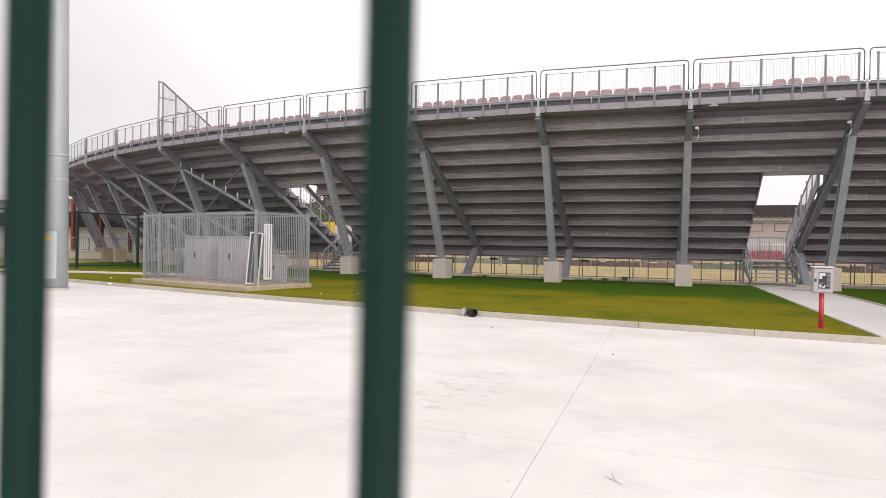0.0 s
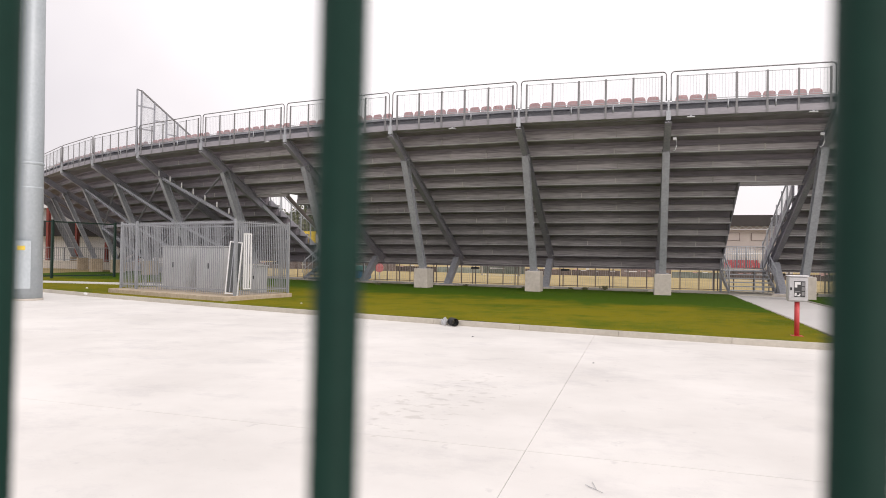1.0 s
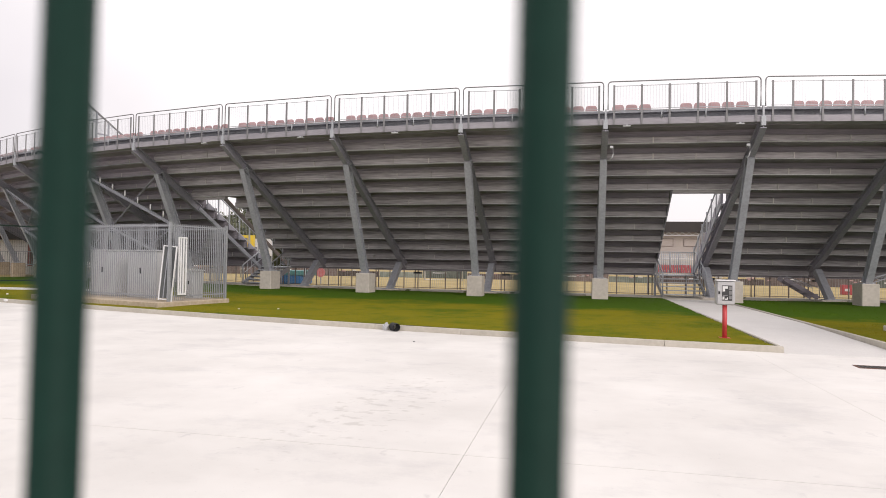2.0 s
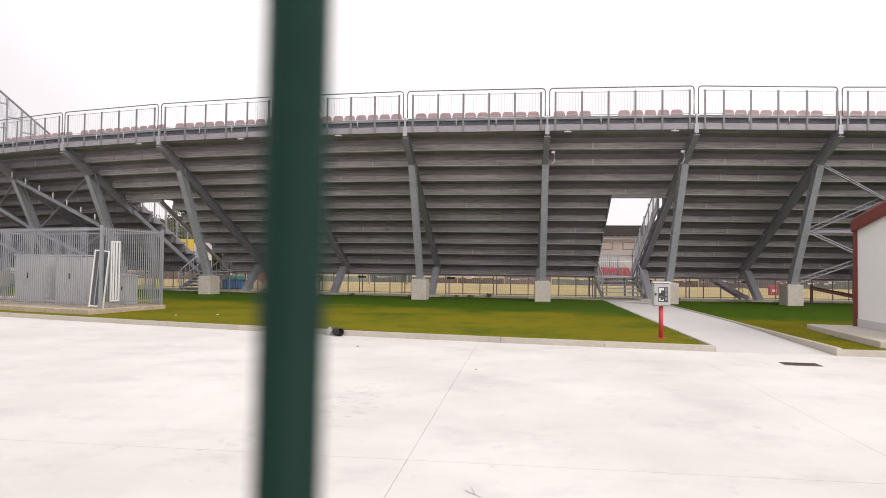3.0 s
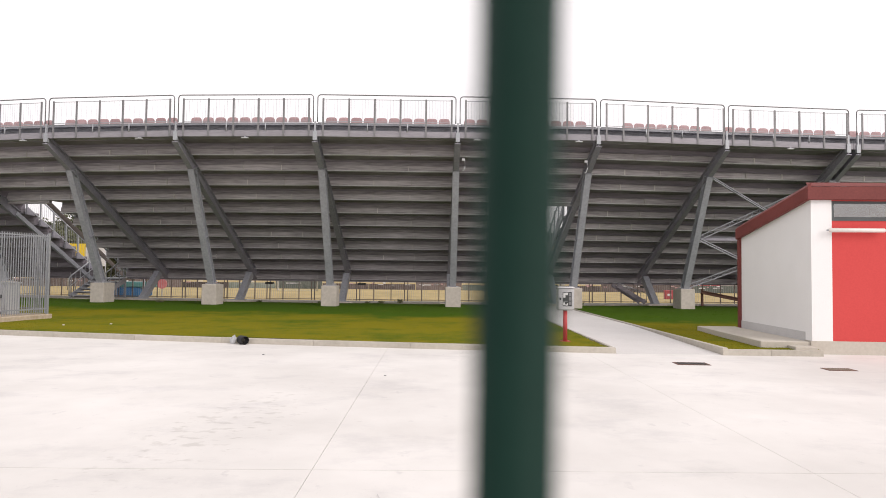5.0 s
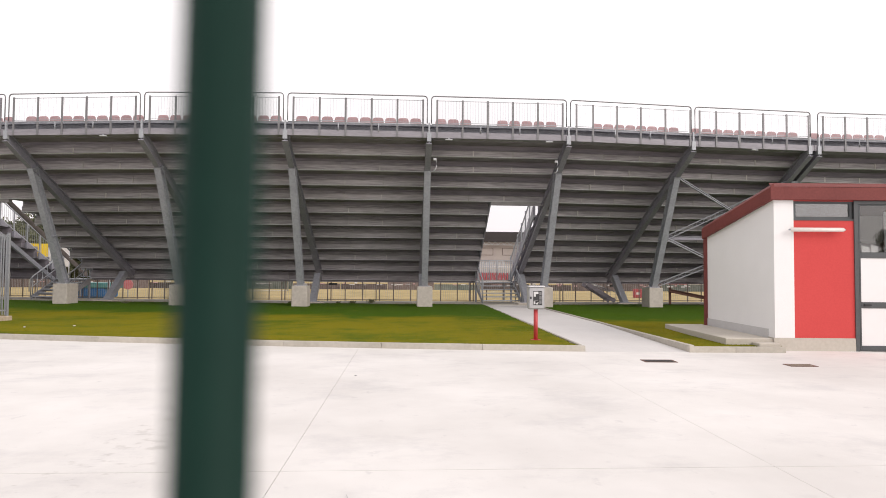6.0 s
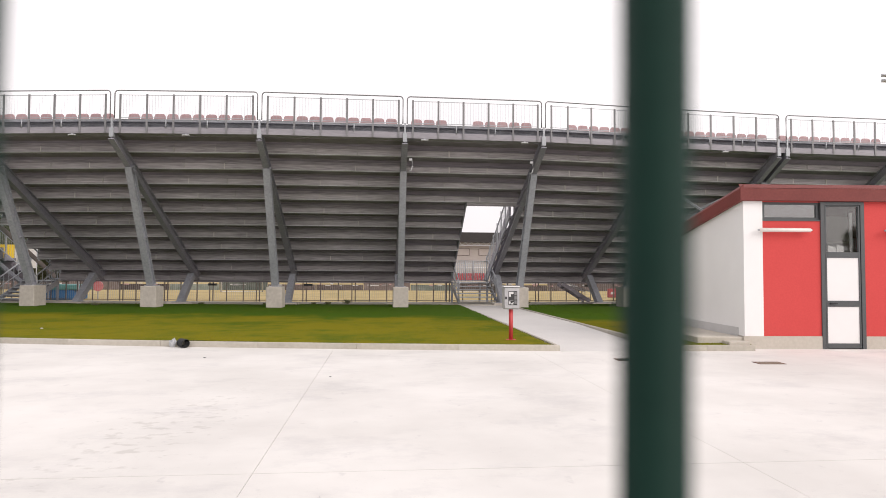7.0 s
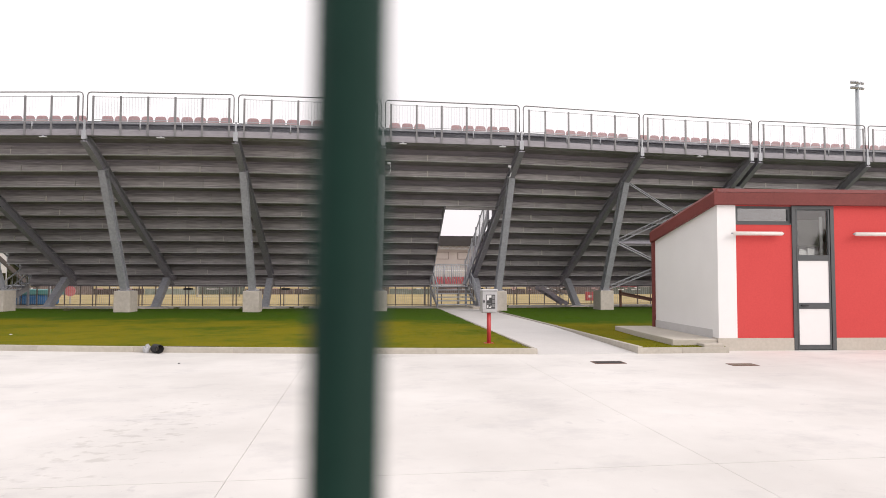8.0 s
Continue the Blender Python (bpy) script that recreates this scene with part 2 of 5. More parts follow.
def apron_concrete():
    """Pale power-floated concrete with grey scuffs, dark speckle and broad blotches."""
    m = bpy.data.materials.new("pale_concrete")
    m.use_nodes = True
    n, l = m.node_tree.nodes, m.node_tree.links
    b = n["Principled BSDF"]
    geo = n.new("ShaderNodeNewGeometry")

    def noise_tex(scale, detail, rough=0.55, stretch=None):
        t = n.new("ShaderNodeTexNoise")
        t.inputs["Scale"].default_value, t.inputs["Detail"].default_value, t.inputs["Roughness"].default_value = scale, detail, rough
        if stretch:
            mp = n.new("ShaderNodeMapping")
            mp.inputs["Scale"].default_value = stretch
            l.new(geo.outputs["Position"], mp.inputs["Vector"])
            l.new(mp.outputs["Vector"], t.inputs["Vector"])
        else:
            l.new(geo.outputs["Position"], t.inputs["Vector"])
        return t.outputs["Fac"]

    def ramp(fac, p0, c0, p1, c1):
        r = n.new("ShaderNodeValToRGB")
        r.color_ramp.elements[0].position, r.color_ramp.elements[0].color = p0, (*c0, 1)
        r.color_ramp.elements[1].position, r.color_ramp.elements[1].color = p1, (*c1, 1)
        l.new(fac, r.inputs["Fac"])
        return r.outputs["Color"]

    def mul(a, c):
        x = n.new("ShaderNodeMix")
        x.data_type, x.blend_type = "RGBA", "MULTIPLY"
        x.inputs["Factor"].default_value = 1.0
        l.new(a, x.inputs["A"])
        l.new(c, x.inputs["B"])
        return x.outputs["Result"]

    base = ramp(noise_tex(0.35, 5, 0.6), 0.35, (0.645, 0.628, 0.602), 0.65, (0.785, 0.768, 0.742))
    scuff = ramp(noise_tex(0.9, 8, 0.72, (0.8, 1.1, 1)), 0.34, (0.89, 0.89, 0.90), 0.48, (1, 1, 1))
    spots = ramp(noise_tex(4.5, 4, 0.6, (1.2, 0.8, 1)), 0.27, (0.88, 0.88, 0.89), 0.35, (1, 1, 1))
    speck = ramp(noise_tex(45, 2), 0.24, (0.90, 0.90, 0.90), 0.34, (1, 1, 1))
    # faint dashes of tread marks, only in some drifts
    prints = noise_tex(6.5, 3, 0.55, (0.9, 1.3, 1))
    spot = n.new("ShaderNodeMapping")          # one patch of tyre prints, and a fainter one further off
    spot.vector_type = "TEXTURE"
    spot.inputs["Location"].default_value = (-1.95, 6.6, 0)
    spot.inputs["Rotation"].default_value = (0, 0, radians(-8))
    spot.inputs["Scale"].default_value = (0.75, 2.6, 1)
    l.new(geo.outputs["Position"], spot.inputs["Vector"])
    reach = n.new("ShaderNodeVectorMath")
    reach.operation = "LENGTH"
    l.new(spot.outputs["Vector"], reach.inputs[0])
    drift = reach.outputs["Value"]
    mask = n.new("ShaderNodeMapRange")
    mask.inputs["From Min"].default_value, mask.inputs["From Max"].default_value = 0.45, 1.25
    mask.inputs["To Min"].default_value, mask.inputs["To Max"].default_value = 0.03, -0.16
    l.new(drift, mask.inputs["Value"])
    low = n.new("ShaderNodeMath")
    low.operation = "SUBTRACT"
    l.new(prints, low.inputs[0])
    l.new(mask.outputs["Result"], low.inputs[1])
    dashes = ramp(low.outputs["Value"], 0.33, (0.85, 0.845, 0.835), 0.44, (1, 1, 1))
    l.new(mul(mul(mul(mul(base, scuff), spots), speck), dashes), b.inputs["Base Color"])
    b.inputs["Roughness"].default_value = 0.75
    bp = n.new("ShaderNodeBump")
    bp.inputs["Strength"].default_value, bp.inputs["Distance"].default_value = 0.15, 0.003
    l.new(noise_tex(60, 3), bp.inputs["Height"])
    l.new(bp.outputs["Normal"], b.inputs["Normal"])
    return m


M_apron = apron_concrete()


def glass(name, tint, rough=0.02):
    m = bpy.data.materials.new(name)
    m.use_nodes = True
    b = m.node_tree.nodes["Principled BSDF"]
    b.inputs["Base Color"].default_value = (*tint, 1)
    b.inputs["Roughness"].default_value = rough
    b.inputs["Transmission Weight"].default_value = 1.0
    b.inputs["IOR"].default_value = 1.45
    return m


M_glass = glass("window_glass", (0.75, 0.78, 0.78))
M_glass.node_tree.nodes["Principled BSDF"].inputs["IOR"].default_value = 2.6
M_doorglass = glass("door_glass", (0.80, 0.82, 0.80))
M_doorglass.node_tree.nodes["Principled BSDF"].inputs["IOR"].default_value = 1.9
M_colred = surface("dull_red_column", (0.24, 0.05, 0.04), (0.32, 0.075, 0.06), 0.7, 0.0, 20, 1, 0.0)
M_farroof = surface("dark_fascia", (0.028, 0.025, 0.026), (0.05, 0.045, 0.046), 0.8, 0.0, 10, 0.6, 0.0)
M_farwall = surface("pinkish_wall", (0.36, 0.32, 0.30), (0.44, 0.395, 0.37), 0.9, 0.0, 20, 0.4, 0.1)
M_deck = surface("grey_back_panel", (0.15, 0.15, 0.152), (0.24, 0.24, 0.24), 0.7, 0.0, 8, 0.8, 0.1, stretch=(0.8, 0.8, 3.0))
M_lip = surface("bright_edge_strip", (0.52, 0.525, 0.53), (0.68, 0.685, 0.69), 0.5, 0.2, 20, 1.5, 0.0)
M_redseat = surface("red_seat_plastic", (0.34, 0.05, 0.06), (0.43, 0.09, 0.10), 0.5, 0.0, 20, 2, 0.0)
M_cageplinth = surface("stained_plinth_concrete", (0.34, 0.27, 0.19), (0.52, 0.44, 0.345), 0.9, 0.0, 12, 1.6, 0.4)
M_cagebar = surface("dull_galvanised_bar", (0.235, 0.25, 0.27), (0.335, 0.35, 0.372), 0.5, 0.2, 20, 1.5, 0.05)
M_seam = surface("dull_joint_cover", (0.34, 0.325, 0.31), (0.60, 0.58, 0.555), 0.6, 0.0, 3, 1.0, 0.0, random_tint=0.3)
M_edge = surface("dull_edge_channel", (0.238, 0.228, 0.252), (0.355, 0.342, 0.372), 0.55, 0.1, 8, 1.2, 0.05, stretch=(0.5, 0.5, 4.0))
M_weed = surface("weed_green", (0.15, 0.16, 0.08), (0.27, 0.26, 0.16), 0.8, 0.0, 8, 1.0, 0.0)
M_sideband = surface("pale_grey_band", (0.52, 0.515, 0.51), (0.62, 0.615, 0.61), 0.9, 0.0, 40, 1.2, 0.2)
M_board = surface("dull_olive_board", (0.035, 0.034, 0.028), (0.055, 0.053, 0.044), 0.8, 0.0, 10, 2.0, 0.0)
M_greyprint = surface("grey_print", (0.16, 0.16, 0.165), (0.24, 0.24, 0.245), 0.6, 0.0, 60, 8, 0.0)


# ---- mesh helpers ----
def solid(bm, corners):
    """A six-sided block from eight corners: four below, four above, both counter-clockwise."""
    v = [bm.verts.new(c) for c in corners]
    for f in ((3, 2, 1, 0), (4, 5, 6, 7), (0, 1, 5, 4), (1, 2, 6, 5), (2, 3, 7, 6), (3, 0, 4, 7)):
        bm.faces.new([v[i] for i in f])


def box(bm, x0, x1, y0, y1, z0, z1, m=None):
    c = [Vector(p) for p in ((x0, y0, z0), (x1, y0, z0), (x1, y1, z0), (x0, y1, z0), (x0, y0, z1), (x1, y0, z1), (x1, y1, z1), (x0, y1, z1))]
    solid(bm, [m @ p for p in c] if m else c)


def frame_axes(a, b, up=(0, 0, 1)):
    d = (Vector(b) - Vector(a)).normalized()
    side = d.cross(Vector(up))
    if side.length < 1e-4:
        side = d.cross(Vector((0, 1, 0)))
    side.normalize()
    return d, side, side.cross(d).normalized()


def beam(bm, a, b, w, h, up=(0, 0, 1)):
    """A rectangular bar from a to b, w wide across and h deep."""
    a, b = Vector(a), Vector(b)
    d, s, u = frame_axes(a, b, up)
    q = [s * (-w / 2) - u * (h / 2), s * (w / 2) - u * (h / 2), s * (w / 2) + u * (h / 2), s * (-w / 2) + u * (h / 2)]
    solid(bm, [a + q[0], a + q[1], b + q[1], b + q[0], a + q[3], a + q[2], b + q[2], b + q[3]])


def i_beam(bm, a, b, w, h, web=0.02, flange=0.03, up=(0, 0, 1)):
    a, b = Vector(a), Vector(b)
    d, s, u = frame_axes(a, b, up)
    beam(bm, a, b, web, h - 2 * flange, up)
    for k in (-1, 1):
        o = u * (k * (h / 2 - flange / 2))
        beam(bm, a + o, b + o, w, flange, up)


def tube(bm, pts, r, n=8, cap=True):
    """A round tube along a row of points."""
    pts = [Vector(p) for p in pts]
    rings = []
    for i, p in enumerate(pts):
        d = (pts[min(i + 1, len(pts) - 1)] - pts[max(i - 1, 0)]).normalized()
        s = d.cross(Vector((0, 0, 1)))
        if s.length < 1e-3:
            s = d.cross(Vector((0, 1, 0)))
        s.normalize()
        u = s.cross(d).normalized()
        rr = r[i] if isinstance(r, (list, tuple)) else r
        rings.append([bm.verts.new(p + s * (rr * math.cos(2 * math.pi * k / n)) + u * (rr * math.sin(2 * math.pi * k / n))) for k in range(n)])
    for a, b in zip(rings, rings[1:]):
        for k in range(n):
            bm.faces.new((a[k], a[(k + 1) % n], b[(k + 1) % n], b[k])).smooth = True
    if cap:
        bm.faces.new(list(reversed(rings[0])))
        bm.faces.new(rings[-1])


def prism(bm, profile, put, s0, s1):
    """A closed (r, z) profile carried from s0 to s1 by put(s, r, z)."""
    a = [bm.verts.new(put(s0, r, z)) for r, z in profile]
    b = [bm.verts.new(put(s1, r, z)) for r, z in profile]
    n = len(profile)
    for k in range(n):
        bm.faces.new((a[k], b[k], b[(k + 1) % n], a[(k + 1) % n]))
    bm.faces.new(list(reversed(a)))
    bm.faces.new(b)


def soften(bm, width=0.01, segments=1):
    bmesh.ops.bevel(bm, geom=bm.edges[:], offset=width, segments=segments, affect="EDGES")


def mesh_of(name, bm, material):
    bmesh.ops.recalc_face_normals(bm, faces=bm.faces[:])
    me = bpy.data.meshes.new(name)
    bm.to_mesh(me)
    bm.free()
    me.materials.append(material)
    return me


def thing(name, at=(0, 0, 0), label="", category="", group="", turn=0.0, kind=""):
    """An Empty at a thing's base."""
    ob = new(name)
    ob.empty_display_size = 0.2
    ob.matrix_basis = pose(*at, 0, 0, turn)
    return tagged(ob, label, category, group, kind)


def part(name, bm, material, parent, label="", world_space=False):
    """One mesh under a thing or part. world_space: its points are given in the world's metres."""
    ob = new(name, bm if isinstance(bm, bpy.types.Mesh) else mesh_of(name, bm, material))
    ob.parent = parent
    if world_space:
        base = parent.matrix_basis.copy()
        if parent.parent:
            base = parent.parent.matrix_basis @ parent.matrix_parent_inverse @ base
        ob.matrix_parent_inverse = base.inverted()
    return tagged(ob, label)


def single(name, bm, material, label, category, kind="", group=""):
    return tagged(new(name, mesh_of(name, bm, material)), label, category, group, kind)


# ---- plan of the grandstand: a gently curved row of equal bays ----
BAY = 5.12
SPAN = {0: 5.10, 1: 4.94, 2: 5.03}      # bays that differ in length
HEADINGS = {-13: -50, -12: -46, -11: -42, -10: -38, -9: -34, -8: -30, -7: -25.5, -6: -21.1, -5: -16.4, -4: -12.0, -3: -7.8, -2: -3.8, -1: 0.1, 0: 0.9, 1: 6.3, 2: 4.7, 3: 2.1, 4: 1.6, 5: 1.6, 6: 1.6}
FIRST, LAST = -12, 6
JOINT = {0: Vector((0.90, 22.96))}
for i in range(0, 7):
    a = radians(HEADINGS[i])
    JOINT[i + 1] = JOINT[i] + SPAN.get(i, BAY) * Vector((math.cos(a), math.sin(a)))
for i in range(-1, -14, -1):
    a = radians(HEADINGS[i])
    JOINT[i] = JOINT[i + 1] - SPAN.get(i, BAY) * Vector((math.cos(a), math.sin(a)))


def outward(i):
    """The mitred outward direction at a joint."""
    a0, a1 = radians(HEADINGS[max(i - 1, -13)]), radians(HEADINGS[min(i, 6)])
    a = (a0 + a1) / 2
    return Vector((math.sin(a), -math.cos(a))) / math.cos((a1 - a0) / 2)


def put(s, r, z):
    """A point of the stand: s joints along, r metres outward of the top edge, z up."""
    i = min(max(math.floor(s), -13), 6)
    f = s - i
    p = JOINT[i].lerp(JOINT[i + 1], f) + outward(i).lerp(outward(i + 1), f) * r
    return Vector((p.x, p.y, z))


def prop_r(z):
    return -1.25 - (5.4 - z) * 0.443


# ---- ground ----
LAWN_Z0, LAWN_Z1 = 0.11, 0.16


def kerb_line(x):
    """The front edge of the lawn: straight near the path, bending away to the other side."""
    u = 3.65 - x
    return 12.42 + 0.098 * u + 0.0067 * u * u - 0.000065 * u ** 3


bm = bmesh.new()
box(bm, -700, 700, -300, 1200, -0.6, -0.06)
single("ground", bm, M_earth, "bare pale earth around the stadium", "ground", "structure")

# concrete apron in large bays with sawn joints
apron = thing("apron", (0, 6, -0.05), "pale power-floated concrete apron with sawn joints and grey scuffs", "pavement", kind="structure")
XS = [-50.0, -0.80, 3.07, 45.0]
YS = [-24.0, 4.94, 26.0]
slab_parts = []
for i in range(len(XS) - 1):
    for j in range(len(YS) - 1):
        x0, x1, y0, y1 = XS[i] + 0.002, XS[i + 1] - 0.002, YS[j] + 0.004, YS[j + 1] - 0.004
        slab_parts.append((x0, x1, y0, y1))
bm = bmesh.new()
box(bm, -50, 45, -24, 26, -0.059, -0.006)
part("joint_bed", bm, M_deck, apron, "dark sawn joints", True)
for x0, x1, y0, y1 in slab_parts:
    bm = bmesh.new()
    box(bm, x0, x1, y0, y1, -0.05, 0.0)
    part("slab", bm, M_apron, apron, "", True)


def lawn_mesh(name, xs, front, back, label):
    """A gently rising sheet of turf between two edges, with a side skirt."""
    bm = bmesh.new()
    rows = []
    for x in xs:
        y0, y1 = front(x), back(x)
        rows.append([bm.verts.new((x, y0 + (y1 - y0) * k / 12, LAWN_Z0 + (LAWN_Z1 - LAWN_Z0) * k / 12 + 0.02 * noise.noise(Vector((x * 0.4, (y0 + (y1 - y0) * k / 12) * 0.4, 3))))) for k in range(13)])
    for a, b in zip(rows, rows[1:]):
        for k in range(12):
            bm.faces.new((a[k], b[k], b[k + 1], a[k + 1]))
    return single(name, bm, M_grass_soil, label, "lawn", "structure")


def stand_r_line(r):
    """y on the line r metres outward of the stand's top edge, over x."""
    pts = [put(-9 + k * 0.25, r, 0) for k in range(61)]

    def y_at(x):
        for p, q in zip(pts, pts[1:]):
            if p.x <= x <= q.x:
                return p.y + (q.y - p.y) * (x - p.x) / (q.x - p.x)
        return pts[0].y + 0.5 * (pts[0].x - x) if x < pts[0].x else pts[-1].y
    return y_at


BACK_LEFT = stand_r_line(-5.4)
LAWN_L_X = [-34 + 0.5 * k for k in range(75)] + [3.5]
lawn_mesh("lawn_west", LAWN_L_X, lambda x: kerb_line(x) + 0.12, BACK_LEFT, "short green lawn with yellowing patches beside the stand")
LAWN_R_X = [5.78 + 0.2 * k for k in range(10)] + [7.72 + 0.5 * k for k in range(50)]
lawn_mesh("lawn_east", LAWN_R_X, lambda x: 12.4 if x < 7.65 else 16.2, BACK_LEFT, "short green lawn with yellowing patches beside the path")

# path from the apron to the stairs
bm = bmesh.new()
N = 12
for k in range(N):
    ya, yb = 12.35 + (29.0 - 12.35) * k / N, 12.35 + (29.0 - 12.35) * (k + 1) / N
    za, zb = 0.004 + 0.11 * min(1, k / 4), 0.004 + 0.11 * min(1, (k + 1) / 4)
    solid(bm, [(3.66, ya + 0.003, -0.05), (5.68, ya + 0.003, -0.05), (5.68, yb - 0.003, -0.05), (3.66, yb - 0.003, -0.05),
               (3.66, ya + 0.003, za), (5.68, ya + 0.003, za), (5.68, yb - 0.003, zb), (3.66, yb - 0.003, zb)])
single("path", bm, M_path, "pale concrete footpath leading to the stairs", "path", "structure")

# strip of concrete footing and the pitch beyond
bm = bmesh.new()
for k in range(-36, 24):
    prism(bm, [(-5.3, -0.05), (-5.3, 0.13), (-8.8, 0.13), (-8.8, -0.05)], put, k / 4, (k + 1) / 4)
single("stand_footing", bm, M_kerb, "dusty concrete strip under the stand", "pavement", "structure")
bm = bmesh.new()
box(bm, -70, 80, 31.9, 140, -0.05, 0.06)
single("pitch", bm, M_pitch, "dry yellow grass sports pitch", "pitch", "structure")


def kerb_run(name, pts, label, height=0.11, width=0.13):
    """Kerb stones laid end to end along a line of points."""
    run = thing(name, (pts[0][0], pts[0][1], 0), label, "kerb", kind="structure")
    for a, b in zip(pts, pts[1:]):
        a, b = Vector((*a, 0)), Vector((*b, 0))
        d = (b - a).normalized()
        bm = bmesh.new()
        beam(bm, a + d * 0.0015 + Vector((0, 0, height / 2 - 0.04)), b - d * 0.0015 + Vector((0, 0, height / 2 - 0.04)), width, height + 0.08)
        soften(bm, 0.006)
        part("kerb_stone", bm, M_kerb, run, "", True)


kerb_pts = [(3.66 - k * 2.0, kerb_line(3.66 - k * 2.0) + 0.07) for k in range(0, 18)]
kerb_run("kerb_front", kerb_pts, "weathered concrete kerb along the lawn")
kerb_run("kerb_path_west", [(3.61, 12.6 + k * 2.0) for k in range(0, 9)], "low concrete edging beside the footpath", 0.115, 0.06)
kerb_run("kerb_path_east", [(5.74, 12.32 + k * 2.0) for k in range(0, 9)], "concrete kerb beside the footpath", 0.14, 0.10)
kerb_run("kerb_corner", [(5.68, 12.36), (6.6, 12.33), (7.6, 12.30)], "concrete kerb beside the red building")


# ---- grandstand ----
stand = thing("grandstand", (0.9, 27.0, 0.12), "long curved steel grandstand with grey stepped underside and raking steel props", "grandstand")
ROWS, STEP_R, STEP_Z = 11, 0.742, 0.475
OPEN = {0: (0.555, 1.0), -4: (0.0, 0.43)}     # bay: the doorway's stretch
OPEN_ROW = 4


def row_spans(i, k):
    if i in OPEN and k >= OPEN_ROW:
        a, b = OPEN[i]
        return [(0.0, a + 0.006 * (k - OPEN_ROW))] if a > 0.3 else [(b - 0.003 * (k - OPEN_ROW), 1.0)]
    return [(0.0, 1.0)]


for i in range(FIRST, LAST):
    near = -5 <= i <= 3
    for k in range(-1, ROWS):
        rb, zb = -1.1 - STEP_R * k, 5.92 - STEP_Z * k
        top = zb + STEP_Z
        for a, b in row_spans(i, max(k, 0)):
            bm = bmesh.new()
            if k == -1:
                prof = [(-0.12, 6.83), (-0.12, 6.90), (-1.24, 6.90), (-1.24, 6.83), (-0.42, 6.83), (-0.42, 6.42), (-0.36, 6.42), (-0.36, 6.83)]
            else:
                prof = [(rb - 0.025, zb), (rb - 0.025, top - 0.03), (rb + STEP_R - 0.03, top - 0.03), (rb + STEP_R - 0.03, top + 0.05), (rb - 0.12, top + 0.05), (rb - 0.12, zb)]
            prism(bm, prof, put, i + a, i + b)
            # the darker sheet left above the panels paints the overhang's shade on the riser
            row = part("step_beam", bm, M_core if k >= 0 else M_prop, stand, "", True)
            if k < 0:
                continue
            # folded flange panels along the foot of the riser, three to a bay
            cuts = [a + (b - a) * q for q in ((0, 0.36, 0.66, 1.0) if (i + k) % 2 else (0, 0.34, 0.64, 1.0))] if (b - a) > 0.9 else [a, a + (b - a) * 0.55, b]
            g = 0.0006
            for c0, c1 in zip(cuts, cuts[1:]):
                pb = bmesh.new()
                jut, rise = random.uniform(-0.006, 0.006), random.uniform(-0.008, 0.008)
                brow = 0.35 if i < 0 else 0.25    # western panels slope back for a softer light-to-dark edge, eastern ones fold sharply
                face = [(rb - 0.022, zb + 0.004), (rb + 0.10 + jut, zb + 0.004), (rb + 0.10 + jut, zb + 0.205 + rise), (rb + 0.085 + jut, zb + 0.225 + rise),
                        (rb + 0.004, zb + brow + rise), (rb - 0.022, zb + brow + rise)]
                prism(pb, face, put, i + c0 + g, i + c1 - g)
                # western panels take the darker sheet, which paints in their deeper shade
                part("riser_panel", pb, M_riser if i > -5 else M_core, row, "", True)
            pb = bmesh.new()
            prism(pb, [(rb - 0.02, zb - 0.016), (rb + 0.135, zb - 0.016), (rb + 0.135, zb + 0.003), (rb - 0.02, zb + 0.003)], put, i + a + 0.0008, i + b - 0.0008)
            # western strips are duller for the same painted shade
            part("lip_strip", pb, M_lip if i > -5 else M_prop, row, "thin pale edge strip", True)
            if near:
                for c in cuts[1:-1]:
                    pb = bmesh.new()
                    tall, half = (0.205, 0.0030) if i < 0 else (0.22, 0.0045)
                    prism(pb, [(rb - 0.02, zb + 0.012), (rb + 0.118, zb + 0.012), (rb + 0.118, zb + tall), (rb - 0.02, zb + tall)], put, i + c - half, i + c + half)
                    part("seam_strip", pb, M_seam, row, "narrow joint cover", True)

